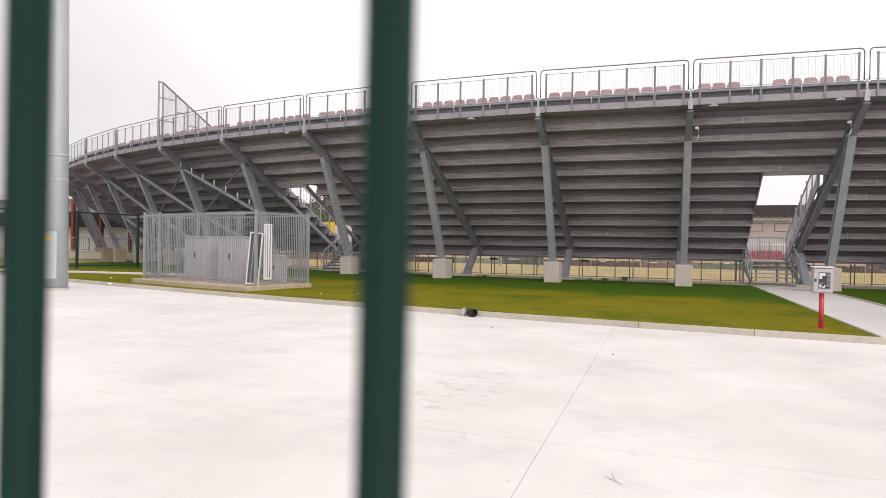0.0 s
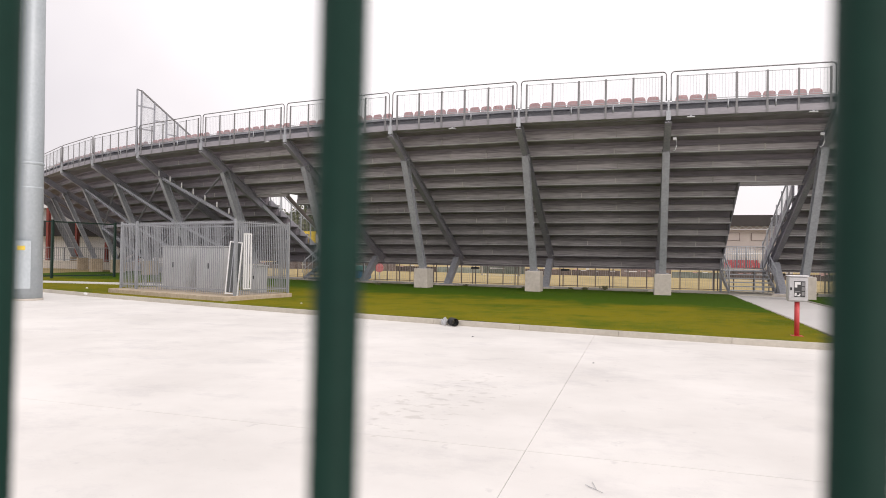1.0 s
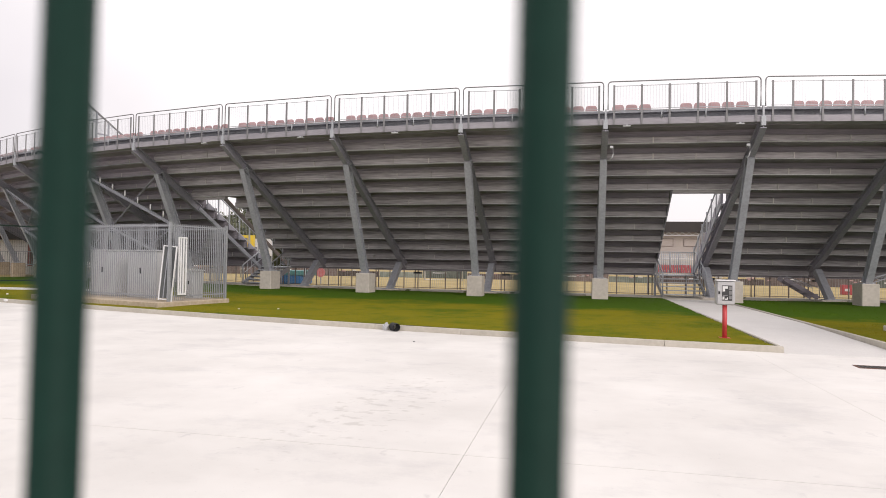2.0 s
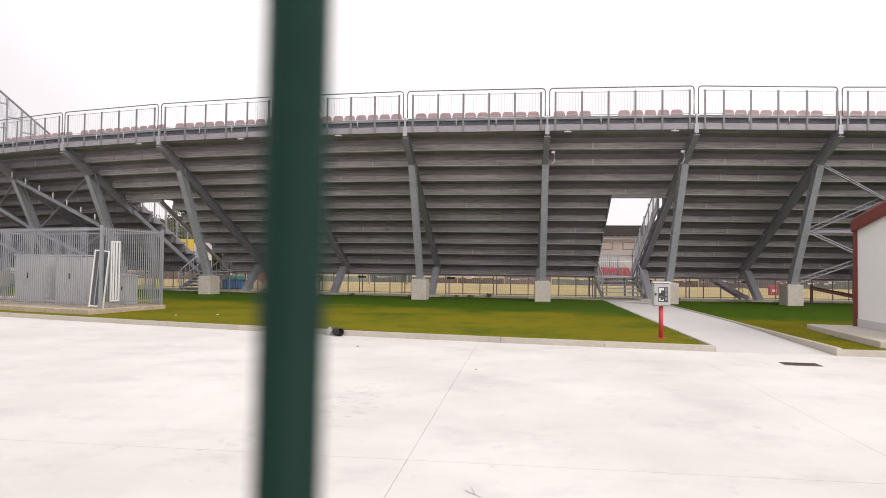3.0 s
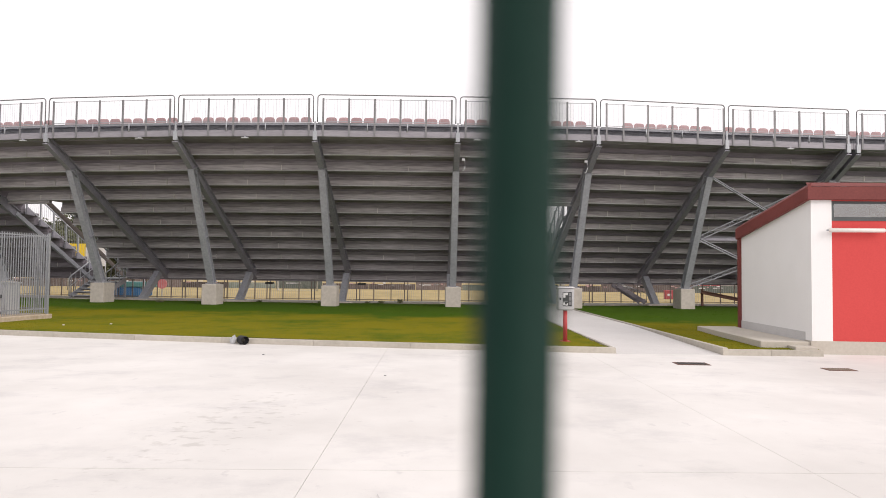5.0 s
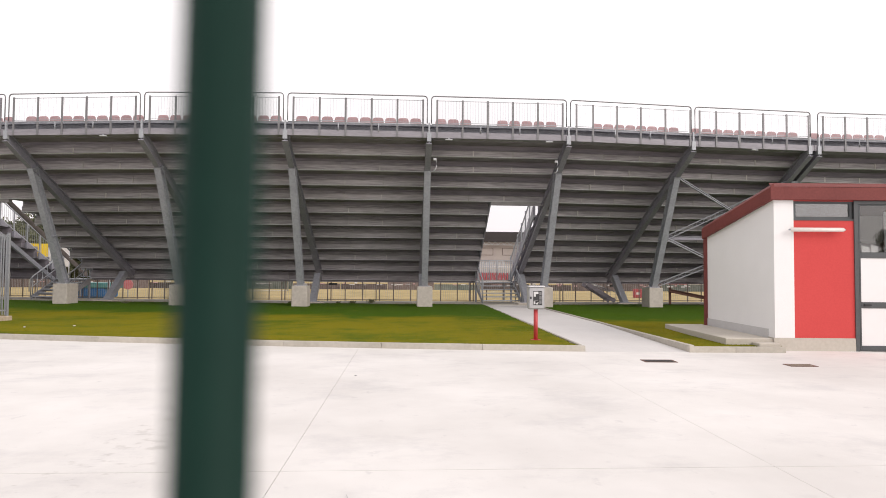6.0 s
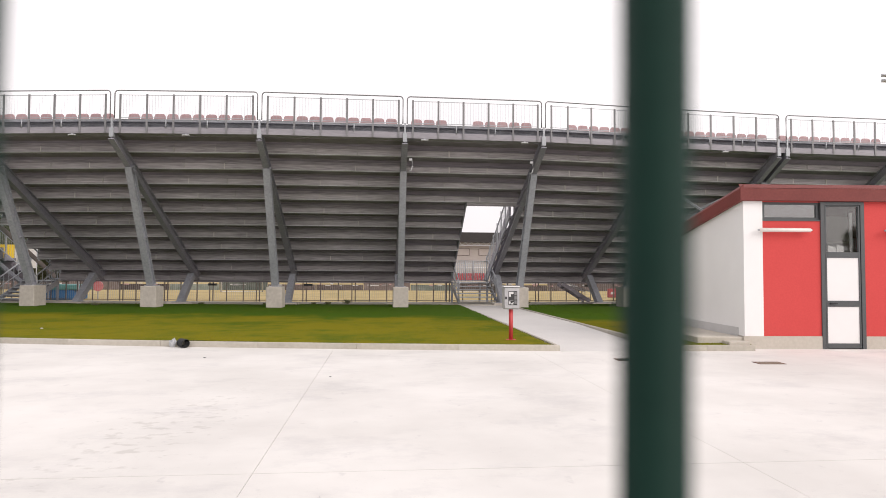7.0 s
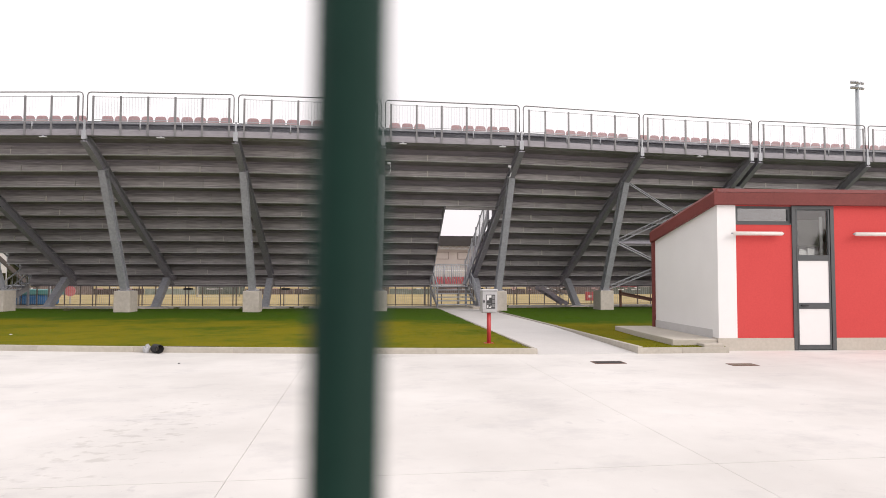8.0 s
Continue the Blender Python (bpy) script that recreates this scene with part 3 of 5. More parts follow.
TWIN = 3                      # the movement joint, with two frames side by side
for i in range(FIRST, LAST + 1):
    # raking beam with welded end plate
    for ds in (-0.04, 0.035) if i == TWIN else (0.0,):
        bm = bmesh.new()
        foot = (-3.75, 3.95) if i == -4 else (-7.95, 1.31)      # by the western doorway a slim stringer goes on below
        i_beam(bm, put(i + ds, 0.02, 6.31), put(i + ds, *foot), 0.21, 0.36, 0.03, 0.03)
        part("raker", bm, M_paint_steel, stand, "dark grey raking steel beam", True)
    # leaning prop on its concrete block
    bm = bmesh.new()
    a, b = put(i, prop_r(1.0), 1.0), put(i, prop_r(5.42), 5.42)
    deep = 0.30 if i > -4 else 0.38 if i > -6 else 0.28           # the props by the dividing screen are deeper
    back = put(i, -deep / 2 + 0.14, 0) - put(i, 0, 0)
    a, b = a + back, b + back
    mid = a.lerp(b, 0.42)
    i_beam(bm, a, b, 0.25, deep, 0.10 if i > -4 else 0.03, 0.03)
    along = (b - a).normalized()
    beam(bm, mid - along * 0.012, mid + along * 0.012, 0.262, deep + 0.012)
    beam(bm, a, a + along * 0.03, 0.27, deep + 0.03)
    beam(bm, b - along * 0.03, b, 0.27, deep + 0.02)
    part("prop", bm, M_prop, stand, "weathered grey steel prop", True)
    out = outward(i).normalized()
    side = Vector((-out.y, out.x))
    m = Matrix(((side.x, out.x, 0, 0), (side.y, out.y, 0, 0), (0, 0, 1, 0), (0, 0, 0, 1)))
    c = put(i, -3.28, 0)
    bm = bmesh.new()
    box(bm, -0.31, 0.31, -0.36, 0.36, -0.05, 0.97, Matrix.Translation(c) @ m)
    soften(bm, 0.02)
    # the western blocks' shade is painted with the darker plinth concrete
    part("footing_block", bm, M_block if i > -6 else M_cageplinth, stand, "cast concrete footing block", True)
    bm = bmesh.new()
    box(bm, -0.22, 0.22, -0.22, 0.22, 0.97, 1.0, Matrix.Translation(c) @ m)
    part("base_plate", bm, M_galv, stand, "", True)
    # short raking stub under the foot of the beam
    if i != -4:
        bm = bmesh.new()
        beam(bm, put(i, -5.95, 0.13), put(i, -7.2, 1.40), 0.29, 0.29)
        soften(bm, 0.012)
        box(bm, -0.3, 0.3, -0.2, 0.2, 0.21, 0.235, Matrix.Translation(put(i, -5.95, 0)) @ m)
        part("stub", bm, M_prop, stand, "", True)
        bm = bmesh.new()
        box(bm, -0.5, 0.45, -0.32, 0.32, 0.0, 0.21, Matrix.Translation(put(i, -5.95, 0)) @ m)
        soften(bm, 0.015)
        part("stub_pad", bm, M_block, stand, "low concrete pad", True)
    # bright hanger plate where two railings meet, two at the movement joint
    for ds in (-0.04, 0.035) if i == TWIN else (0.0,):
        bm = bmesh.new()
        box(bm, -0.075, 0.075, -0.02, 0.09, 6.24, 6.56, Matrix.Translation(put(i + ds, 0.02, 0)) @ m)
        box(bm, -0.03, 0.03, 0.0, 0.07, 6.56, 6.92, Matrix.Translation(put(i + ds, 0.02, 0)) @ m)
        part("hanger_plate", bm, M_galv, stand, "bright galvanised hanger plate", True)

# edge beam under the lowest row
for i in range(FIRST, LAST):
    for a, b in row_spans(i, ROWS - 1):
        bm = bmesh.new()
        prism(bm, [(-8.52, 1.06), (-8.52, 1.16), (-8.75, 1.16), (-8.75, 1.06)], put, i + a + 0.001, i + b - 0.001)
        # the dark colour paints the shadow line below the lowest row
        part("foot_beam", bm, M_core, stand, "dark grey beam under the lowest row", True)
    if (i * 7) % 3:
        bm = bmesh.new()
        prism(bm, [(-8.35, 0.90), (-8.35, 1.0), (-8.6, 1.0), (-8.6, 0.90)], put, i + 0.07, i + 0.15)
        part("cable_tray", bm, M_black, stand, "black cable box under the stand", True)

# edge beam, railings and the light pipe along the top
RAIL_POSTS = {1: (0.06, 0.19, 0.38, 0.57, 0.77, 0.975), 2: (0.05, 0.185, 0.375, 0.57, 0.765, 0.95), 3: (0.07, 0.25, 0.43, 0.61, 0.79, 0.965)}
for i in range(FIRST, LAST):
    bm = bmesh.new()
    prism(bm, [(-0.38, 6.38), (0.06, 6.38), (0.06, 6.60), (0.0, 6.60), (0.0, 6.585), (0.045, 6.585), (0.045, 6.40), (-0.38, 6.40)], put, i + 0.002, i + 0.998)
    part("edge_beam", bm, M_edge, stand, "galvanised edge channel", True)
    e0, e1 = (0.03 if i == TWIN else 0.015), (0.968 if i + 1 == TWIN else 0.985)
    rail = bmesh.new()
    z1, rr = 7.89, 0.021
    loop = [put(i + e0, 0.05, 6.9), put(i + e0, 0.05, z1 - 0.12)]
    loop += [put(i + e0 + 0.022 * (1 - math.cos(q)), 0.05, z1 - 0.12 + 0.12 * math.sin(q)) for q in (0.4, 0.8, 1.2)]
    loop += [put(i + e0 + 0.025, 0.05, z1), put(i + e1 - 0.025, 0.05, z1)]
    loop += [put(i + e1 - 0.022 * (1 - math.cos(q)), 0.05, z1 - 0.12 + 0.12 * math.sin(q)) for q in (1.2, 0.8, 0.4)]
    loop += [put(i + e1, 0.05, z1 - 0.12), put(i + e1, 0.05, 6.9)]
    tube(rail, loop, rr, 6)
    railing = part("railing", rail, M_rail, stand, "galvanised railing panel with rounded corners", True)
    for f in RAIL_POSTS.get(i, (0.055, 0.236, 0.416, 0.596, 0.776, 0.956)):
        bm = bmesh.new()
        a, b = put(i + f - 0.0065, 0.0, 0), put(i + f + 0.0065, 0.0, 0)
        n2 = outward(i).normalized() * 0.085
        solid(bm, [(a.x + n2.x, a.y + n2.y, 6.40), (b.x + n2.x, b.y + n2.y, 6.40), (b.x + n2.x * 0.7, b.y + n2.y * 0.7, 6.40), (a.x + n2.x * 0.7, a.y + n2.y * 0.7, 6.40),
                   (a.x + n2.x, a.y + n2.y, 7.76), (b.x + n2.x, b.y + n2.y, 7.76), (b.x + n2.x * 0.7, b.y + n2.y * 0.7, 7.76), (a.x + n2.x * 0.7, a.y + n2.y * 0.7, 7.76)])
        part("rail_post", bm, M_rail, railing, "", True)
    bm = bmesh.new()
    for z in (7.73, 6.93):
        beam(bm, put(i + 0.05, 0.05, z), put(i + 0.96, 0.05, z), 0.012, 0.02)
    wire = 0.0065 if -3 < i < 1 else 0.004
    for k in range(1, 46):
        f = 0.055 + 0.901 * k / 46
        beam(bm, put(i + f, 0.05, 6.93), put(i + f, 0.05, 7.73), wire, wire, (0, 1, 0))
    tagged(part("infill_grid", bm, M_galv, railing, "thin vertical infill bars", True), kind="stuff")
    bm = bmesh.new()
    tube(bm, [put(i + 0.02, 0.07, 6.865), put(i + 0.98, 0.07, 6.865)], 0.018, 6)
    for f in (0.365, 0.645):
        tube(bm, [put(i + f, 0.07, 6.865), put(i + f, 0.07, 6.58)], 0.021, 6)
    part("toe_rail", bm, M_galv, railing, "", True)

# bracing between props
def laced(bm, a, b, gap, n):
    """Two flats side by side, laced together with a zigzag of small bars."""
    a, b = Vector(a), Vector(b)
    d, sd, u = frame_axes(a, b)
    for q in (-1, 1):
        beam(bm, a + u * (q * gap / 2), b + u * (q * gap / 2), 0.07, 0.035)
    for k in range(n):
        p, q = a.lerp(b, k / n), a.lerp(b, (k + 1) / n)
        o = u * (gap / 2 * (1 if k % 2 else -1))
        beam(bm, p + o, q - o, 0.03, 0.014)


for i in (2, 3):                                  # eastern bays: laced struts and thin ties
    for za, zb, gap in ((5.35, 3.12, 0.07), (3.05, 5.35, 0.15), (3.0, 1.08, 0.09), (1.08, 3.0, 0.15)):
        bm = bmesh.new()
        off = 0.05 if za > zb else -0.05
        laced(bm, put(i + 0.03, prop_r(za) + off, za), put(i + 0.97, prop_r(zb) + off, zb), gap, 34)
        part("brace", bm, M_prop, stand, "laced steel brace", True)
    bm = bmesh.new()
    i_beam(bm, put(i + 0.03, prop_r(3.06) - 0.12, 3.06), put(i + 0.97, prop_r(3.06) - 0.12, 3.06), 0.12, 0.16, 0.02, 0.02)
    part("tie_beam", bm, M_paint_steel, stand, "", True)
for i in (-5, -6, -7):                            # western bays: one heavy strut crossed by a thin one
    for za, zb, thick in ((5.35, 3.12, 0.14), (3.05, 5.35, 0.07), (3.0, 1.08, 0.14), (1.08, 3.0, 0.07)):
        bm = bmesh.new()
        off = 0.05 if za > zb else -0.05
        i_beam(bm, put(i + 0.03, prop_r(za) + off, za), put(i + 0.97, prop_r(zb) + off, zb), thick, thick, 0.02, 0.02)
        part("brace", bm, M_prop if thick > 0.1 else M_paint_steel, stand, "", True)
    bm = bmesh.new()
    beam(bm, put(i + 0.03, prop_r(3.06) - 0.12, 3.06), put(i + 0.97, prop_r(3.06) - 0.12, 3.06), 0.12, 0.16)
    part("tie_beam", bm, M_paint_steel, stand, "", True)

# white pegs along the brace by the dividing screen
for k in range(7):
    f = 0.02 + 0.15 * k
    z = 5.62 - 2.25 * f
    bm = bmesh.new()
    tube(bm, [put(-5 + f, prop_r(z) + 0.14, z - 0.12), put(-5 + f, prop_r(z) + 0.14, z + 0.16)], 0.035, 6)
    part("peg", bm, M_dirty_white, stand, "white painted peg", True)

# dividing screen that rises over the railing
screen = thing("divider_screen", put(-5, 0, 6.42), "tall triangular mesh screen dividing the stand's sectors", "screen")
SLOPE = 0.655
for r in (0.15, -0.08, -0.78, -1.46, -2.1):
    bm = bmesh.new()
    beam(bm, put(-5, r, 6.42 if r > -0.2 else 6.9), put(-5, r, 9.74 if r > 0 else 9.68 + (r + 0.08) * SLOPE), 0.07, 0.06, (0, 1, 0))
    part("upright", bm, M_prop, screen, "", True)
bm = bmesh.new()
beam(bm, put(-5, -0.05, 9.70), put(-5, -3.0, 9.70 - 2.95 * SLOPE), 0.06, 0.07)
beam(bm, put(-5, 0.18, 9.72), put(-5, -0.08, 9.68), 0.06, 0.05)
part("sloping_rail", bm, M_rail, screen, "", True)
bm = bmesh.new()
for z, ra, rb2 in ((8.90, 0.15, -0.78), (8.30, -0.78, -1.46), (7.75, 0.15, -0.78), (7.70, -1.46, -2.1)):
    beam(bm, put(-5, ra, z), put(-5, rb2, z), 0.05, 0.06)
part("cross_rail", bm, M_prop, screen, "", True)
bm = bmesh.new()
for k in range(1, 56):
    r = -0.08 - 0.05 * k
    beam(bm, put(-5, r, 6.95), put(-5, r, 9.68 + (r + 0.08) * SLOPE), 0.006, 0.006, (0, 1, 0))
for k in range(1, 52):
    z = 6.95 + 0.05 * k
    beam(bm, put(-5, -0.08, z), put(-5, max(-2.8, -0.08 - (9.68 - z) / SLOPE), z), 0.006, 0.006)
tagged(part("mesh_infill", bm, M_galv, screen, "fine wire mesh", True), kind="stuff")

# doorway soffits and sloping side rails along the doorways
for i, s_side, s_far in ((0, 0.962, 0.555), (-4, 0.036, 0.37)):
    lo, hi = OPEN[i]
    # straight raking edge on the cut side of the steps
    bm = bmesh.new()
    e, d = (0.04, -0.005) if s_far > 0.5 else (-0.055, -0.008)
    beam(bm, put(i + s_far + d, -3.3, 4.62), put(i + s_far + d + e, -8.75, 1.28), 0.05, 0.34 if i == 0 else 0.20)
    # the western one gets dark brown paint to carry the shade it lies in
    part("edge_stringer", bm, M_paint_steel if i == 0 else M_fencepost, stand, "dark raking edge of the steps", True)
    # lintel over the doorway
    bm = bmesh.new()
    prism(bm, [(-3.30, 4.35), (-3.30, 4.49), (-3.46, 4.49), (-3.46, 4.35)], put, i + lo, i + hi)
    part("lintel", bm, M_riser, stand, "", True)
    # sawtooth brackets of the seating flight
    for k in range(OPEN_ROW, ROWS):
        rb, zb = -1.1 - STEP_R * k, 5.92 - STEP_Z * k
        bm = bmesh.new()
        w = 0.010
        lo_, hi_ = (0.02, 0.38) if i == 0 else (-0.06, 0.20)
        prism(bm, [(rb, zb + lo_), (rb, zb + hi_), (rb - 0.06, zb + hi_ + 0.04), (rb - 0.40, zb + lo_ + 0.04), (rb - 0.45, zb + lo_ - 0.04)], put, i + s_side - w, i + s_side + w)
        part("step_bracket", bm, M_paint_steel, stand, "", True)
    # rail beside the flight of seats
    rail = bmesh.new()
    r0, z0, r1, z1 = -4.1, 4.2, -8.6, 1.30
    for dz in (0.95, 0.10):
        beam(rail, put(i + s_side, r0, z0 + dz), put(i + s_side, r1, z1 + dz), 0.045, 0.045)
    side_rail = part("doorway_railing", rail, M_galv, stand, "sloping galvanised railing", True)
    for k in range(7):
        q = k / 6
        r, z = r0 + (r1 - r0) * q, z0 + (z1 - z0) * q
        bm = bmesh.new()
        beam(bm, put(i + s_side, r, z - 0.25), put(i + s_side, r, z + 1.12), 0.06, 0.05, (0, 1, 0))
        part("rail_post", bm, M_galv, side_rail, "", True)
    bm = bmesh.new()
    for k in range(1, 42):
        q = k / 42
        r, z = r0 + (r1 - r0) * q, z0 + (z1 - z0) * q
        beam(bm, put(i + s_side, r, z + 0.1), put(i + s_side, r, z + 0.95), 0.008, 0.008, (0, 1, 0))
    tagged(part("infill_grid", bm, M_galv, side_rail, "", True), kind="stuff")
    bm = bmesh.new()
    if i == 0:
        beam(bm, put(i + s_side, r0, z0 - 0.1), put(i + s_side, r1, z1 - 0.1), 0.06, 0.24)
    else:
        beam(bm, put(i, -3.7, 3.98), put(i, r1, 0.78), 0.14, 0.18)
    part("stringer", bm, M_prop, stand, "", True)

# second railing along the cut ends of the rows at the western doorway
bm = bmesh.new()
for dz in (0.95, 0.10):
    beam(bm, put(-4 + 0.425, -4.1, 4.2 + dz), put(-4 + 0.405, -8.6, 1.30 + dz), 0.045, 0.045)
end_rail = part("doorway_railing", bm, M_galv, stand, "sloping galvanised railing", True)
for k in range(7):
    q = k / 6
    bm = bmesh.new()
    beam(bm, put(-3.575 - 0.02 * q, -4.1 - 4.5 * q, 3.95 - 2.9 * q), put(-3.575 - 0.02 * q, -4.1 - 4.5 * q, 5.32 - 2.9 * q), 0.06, 0.05, (0, 1, 0))
    part("rail_post", bm, M_galv, end_rail, "", True)
bm = bmesh.new()
for k in range(1, 42):
    q = k / 42
    beam(bm, put(-3.575 - 0.02 * q, -4.1 - 4.5 * q, 4.3 - 2.9 * q), put(-3.575 - 0.02 * q, -4.1 - 4.5 * q, 5.15 - 2.9 * q), 0.008, 0.008, (0, 1, 0))
tagged(part("infill_grid", bm, M_galv, end_rail, "", True), kind="stuff")

# seats on the top row
SEAT_GAPS = {0: (3, 4), 1: (0, 1), 2: (), 3: ()}
seat_shell = bmesh.new()
prof = [(-0.205, 0.0), (-0.21, 0.10), (-0.195, 0.22), (-0.16, 0.275), (-0.09, 0.295), (0.09, 0.295), (0.16, 0.275), (0.195, 0.22), (0.21, 0.10), (0.205, 0.0)]
fr = [seat_shell.verts.new((x, -0.03 - 0.04 * z + 0.10 * x * x * -6, z)) for x, z in prof]
bk = [seat_shell.verts.new((x * 0.93, 0.03 - 0.04 * z - 0.6 * x * x, z * 0.97)) for x, z in prof]
for k in range(len(prof) - 1):
    seat_shell.faces.new((fr[k], fr[k + 1], bk[k + 1], bk[k]))
seat_shell.faces.new(fr)
seat_shell.faces.new(list(reversed(bk)))
box(seat_shell, -0.20, 0.20, 0.0, 0.36, 0.02, 0.055)
SEAT = mesh_of("shell", seat_shell, M_seat)
leg = bmesh.new()
box(leg, -0.04, 0.04, 0.02, 0.10, -0.085, 0.03)
SEAT_LEG = mesh_of("bracket", leg, M_prop)
for i in range(FIRST, LAST):
    for k in range(10):
        if k in SEAT_GAPS.get(i, ()):
            continue
        s = i + 0.09 + 0.0907 * k
        p = put(s, -0.62, 6.93)
        seat = thing("stadium_seat", p, "faded red plastic bucket seat on the top row", "seat", "seats on the top row", HEADINGS[i] + random.uniform(-1.5, 1.5))
        part("shell", SEAT, None, seat)
        part("bracket", SEAT_LEG, None, seat)

# slim lamps under the edge and small cable boxes
for s in (-2 + 0.5, -0.0 + 0.14, 0.86, -3 + 0.72, 2.5, -4 + 0.8):
    p = put(s, 0.04, 6.33)
    lamp = thing("edge_lamp", p, "small white batten lamp under the edge of the stand", "lamp", "lamps under the stand's edge", HEADINGS[math.floor(s)])
    bm = bmesh.new()
    box(bm, -0.13, 0.13, -0.05, 0.05, -0.022, 0.02)
    soften(bm, 0.008)
    part("housing", bm, M_cabinet, lamp)
    bm = bmesh.new()
    box(bm, -0.03, 0.03, -0.02, 0.02, 0.02, 0.06)
    part("bracket", bm, M_galv, lamp)
for s in (0.045, 0.93):
    p = put(s, -0.30, 5.62)
    hook = thing("cable_box", p, "small white junction box with a looped cable", "junction box", "cable boxes")
    bm = bmesh.new()
    box(bm, -0.06, 0.06, -0.05, 0.05, 0.0, 0.09)
    soften(bm, 0.01)
    part("box", bm, M_cabinet, hook)
    bm = bmesh.new()
    tube(bm, [(0.05, 0, 0), (0.06, 0, -0.2), (0.02, 0, -0.33), (-0.06, 0, -0.38)], 0.02, 6)
    part("cable", bm, M_cabinet, hook)


# ---- stairs up to the doorways ----
def stair(i, s0, s1, label, turn=0.0, risers=True):
    a, b = put(i + s0, -6.6, 0), put(i + s1, -6.6, 0)
    width = (b - a).length
    head = HEADINGS[i]
    st = thing("stair", ((a.x + b.x) / 2, (a.y + b.y) / 2, 0.12), label, "stairs", "stairs to the stand", head + turn)
    w = width / 2
    n, rise, go = 6, 0.165, 0.27
    for k in range(n):
        bm = bmesh.new()
        box(bm, -w + 0.05, w - 0.05, k * go, k * go + 0.25, (k + 1) * rise - 0.045, (k + 1) * rise)
        part("tread", bm, M_galv, st)
        if risers:
            # added plate that darkens the gap between two treads
            bm = bmesh.new()
            box(bm, -w + 0.05, w - 0.05, k * go + 0.20, k * go + 0.212, k * rise + 0.05, (k + 1) * rise - 0.05)
            part("gap_plate", bm, M_edge, st)
    for sx in (-w + 0.02, w - 0.02):
        bm = bmesh.new()
        solid(bm, [(sx - 0.02, -0.05, 0.0), (sx + 0.02, -0.05, 0.0), (sx + 0.02, n * go, n * rise - 0.25), (sx - 0.02, n * go, n * rise - 0.25),
                   (sx - 0.02, -0.05, 0.2), (sx + 0.02, -0.05, 0.2), (sx + 0.02, n * go, n * rise + 0.05), (sx - 0.02, n * go, n * rise + 0.05)])
        part("stringer", bm, M_prop, st)
        rail = bmesh.new()
        tube(rail, [(sx, -0.1, 0.1), (sx, -0.1, 1.0), (sx, 0.0, 1.1), (sx, n * go, n * rise + 1.05), (sx, n * go + 1.3, n * rise + 1.05)], 0.034, 8)
        tube(rail, [(sx, -0.05, 0.6), (sx, n * go, n * rise + 0.55)], 0.02, 6)
        hr = part("handrail", rail, M_galv, st, "tubular galvanised handrail")
        for k in range(0, 6):
            bm = bmesh.new()
            y = k * go * 1.1
            tube(bm, [(sx, y, y * rise / go), (sx, y, y * rise / go + 1.05)], 0.016, 6)
            part("baluster", bm, M_galv, hr)
    bm = bmesh.new()
    box(bm, -w, w, n * go, n * go + 1.6, n * rise - 0.06, n * rise)
    part("landing", bm, M_galv, st)
    for k in range(4):
        bm = bmesh.new()
        x = -w + 0.06 + (2 * w - 0.12) * (k % 2)
        y = n * go + 0.05 + 1.45 * (k // 2)
        box(bm, x - 0.04, x + 0.04, y - 0.04, y + 0.04, 0, n * rise - 0.06)
        part("leg", bm, M_prop, st)
    # gate rail across the landing
    bm = bmesh.new()
    y = n * go + (1.55 if risers else 0.15)
    tube(bm, [(-w + 0.05, y, n * rise + 0.08), (w - 0.05, y, n * rise + 0.08), (w - 0.05, y, n * rise + 1.05), (-w + 0.05, y, n * rise + 1.05), (-w + 0.05, y, n * rise + 0.08)], 0.022, 6)
    gate = part("landing_gate", bm, M_galv, st, "low galvanised gate with upright bars")
    for k in range(19):
        bm = bmesh.new()
        x = -w + 0.08 + (2 * w - 0.16) * k / 18
        tube(bm, [(x, y, n * rise + 0.08), (x, y, n * rise + 1.05)], 0.015 if k not in (7, 11) else 0.035, 6)
        part("bar", bm, M_galv, gate)
    return st


stair(0, 0.585, 0.985, "open-tread galvanised steel stair with tubular handrails", 5.0, False)
stair(-4, 0.06, 0.44, "open-tread galvanised steel stair beside the lawn")


# ---- wire fence right in front of the lens ----
PITCH_W, WIRE_R = 0.0639, 0.0034
fence = thing("wire_fence", (0.1 - 0.0132, 0.0, 0.0), "green plastic-coated welded wire fence panel", "fence")
fence.matrix_basis = pose(0.1 - 0.0132, 0, 0, 0, 0.5, 0)
wire = bmesh.new()
tube(wire, [(0, 0, 0.0), (0, 0, 2.03)], WIRE_R, 16)
WIRE = mesh_of("wire", wire, M_wire)
for k in range(-18, 22):
    w = part("wire", WIRE, None, fence)
    w.location = (k * PITCH_W - 0.1, 0, 0)
bm = bmesh.new()
tube(bm, [(-18 * PITCH_W - 0.12, 0.0056, 0), (21 * PITCH_W - 0.08, 0.0056, 0)], WIRE_R, 10)
CROSS = mesh_of("cross_wire", bm, M_wire)
for k in range(11):
    w = part("cross_wire", CROSS, None, fence)
    w.location = (0, 0, 0.02 + 0.2 * k)


# ---- low red and white building ----
BX, BY, BTURN = 7.60, 12.63, -4.0
hut = thing("utility_building", (BX, BY, 0.0), "low red and white rendered building with a dark red roof", "building", turn=BTURN)
DEP, LEN = 3.42, 9.0
H0, H1 = 3.08, 2.48           # wall height at the front and at the back


def wall_piece(bm, x0, x1, z0, z1, y0=0.0, y1=0.25):
    box(bm, x0, x1, y0, y1, z0, z1)


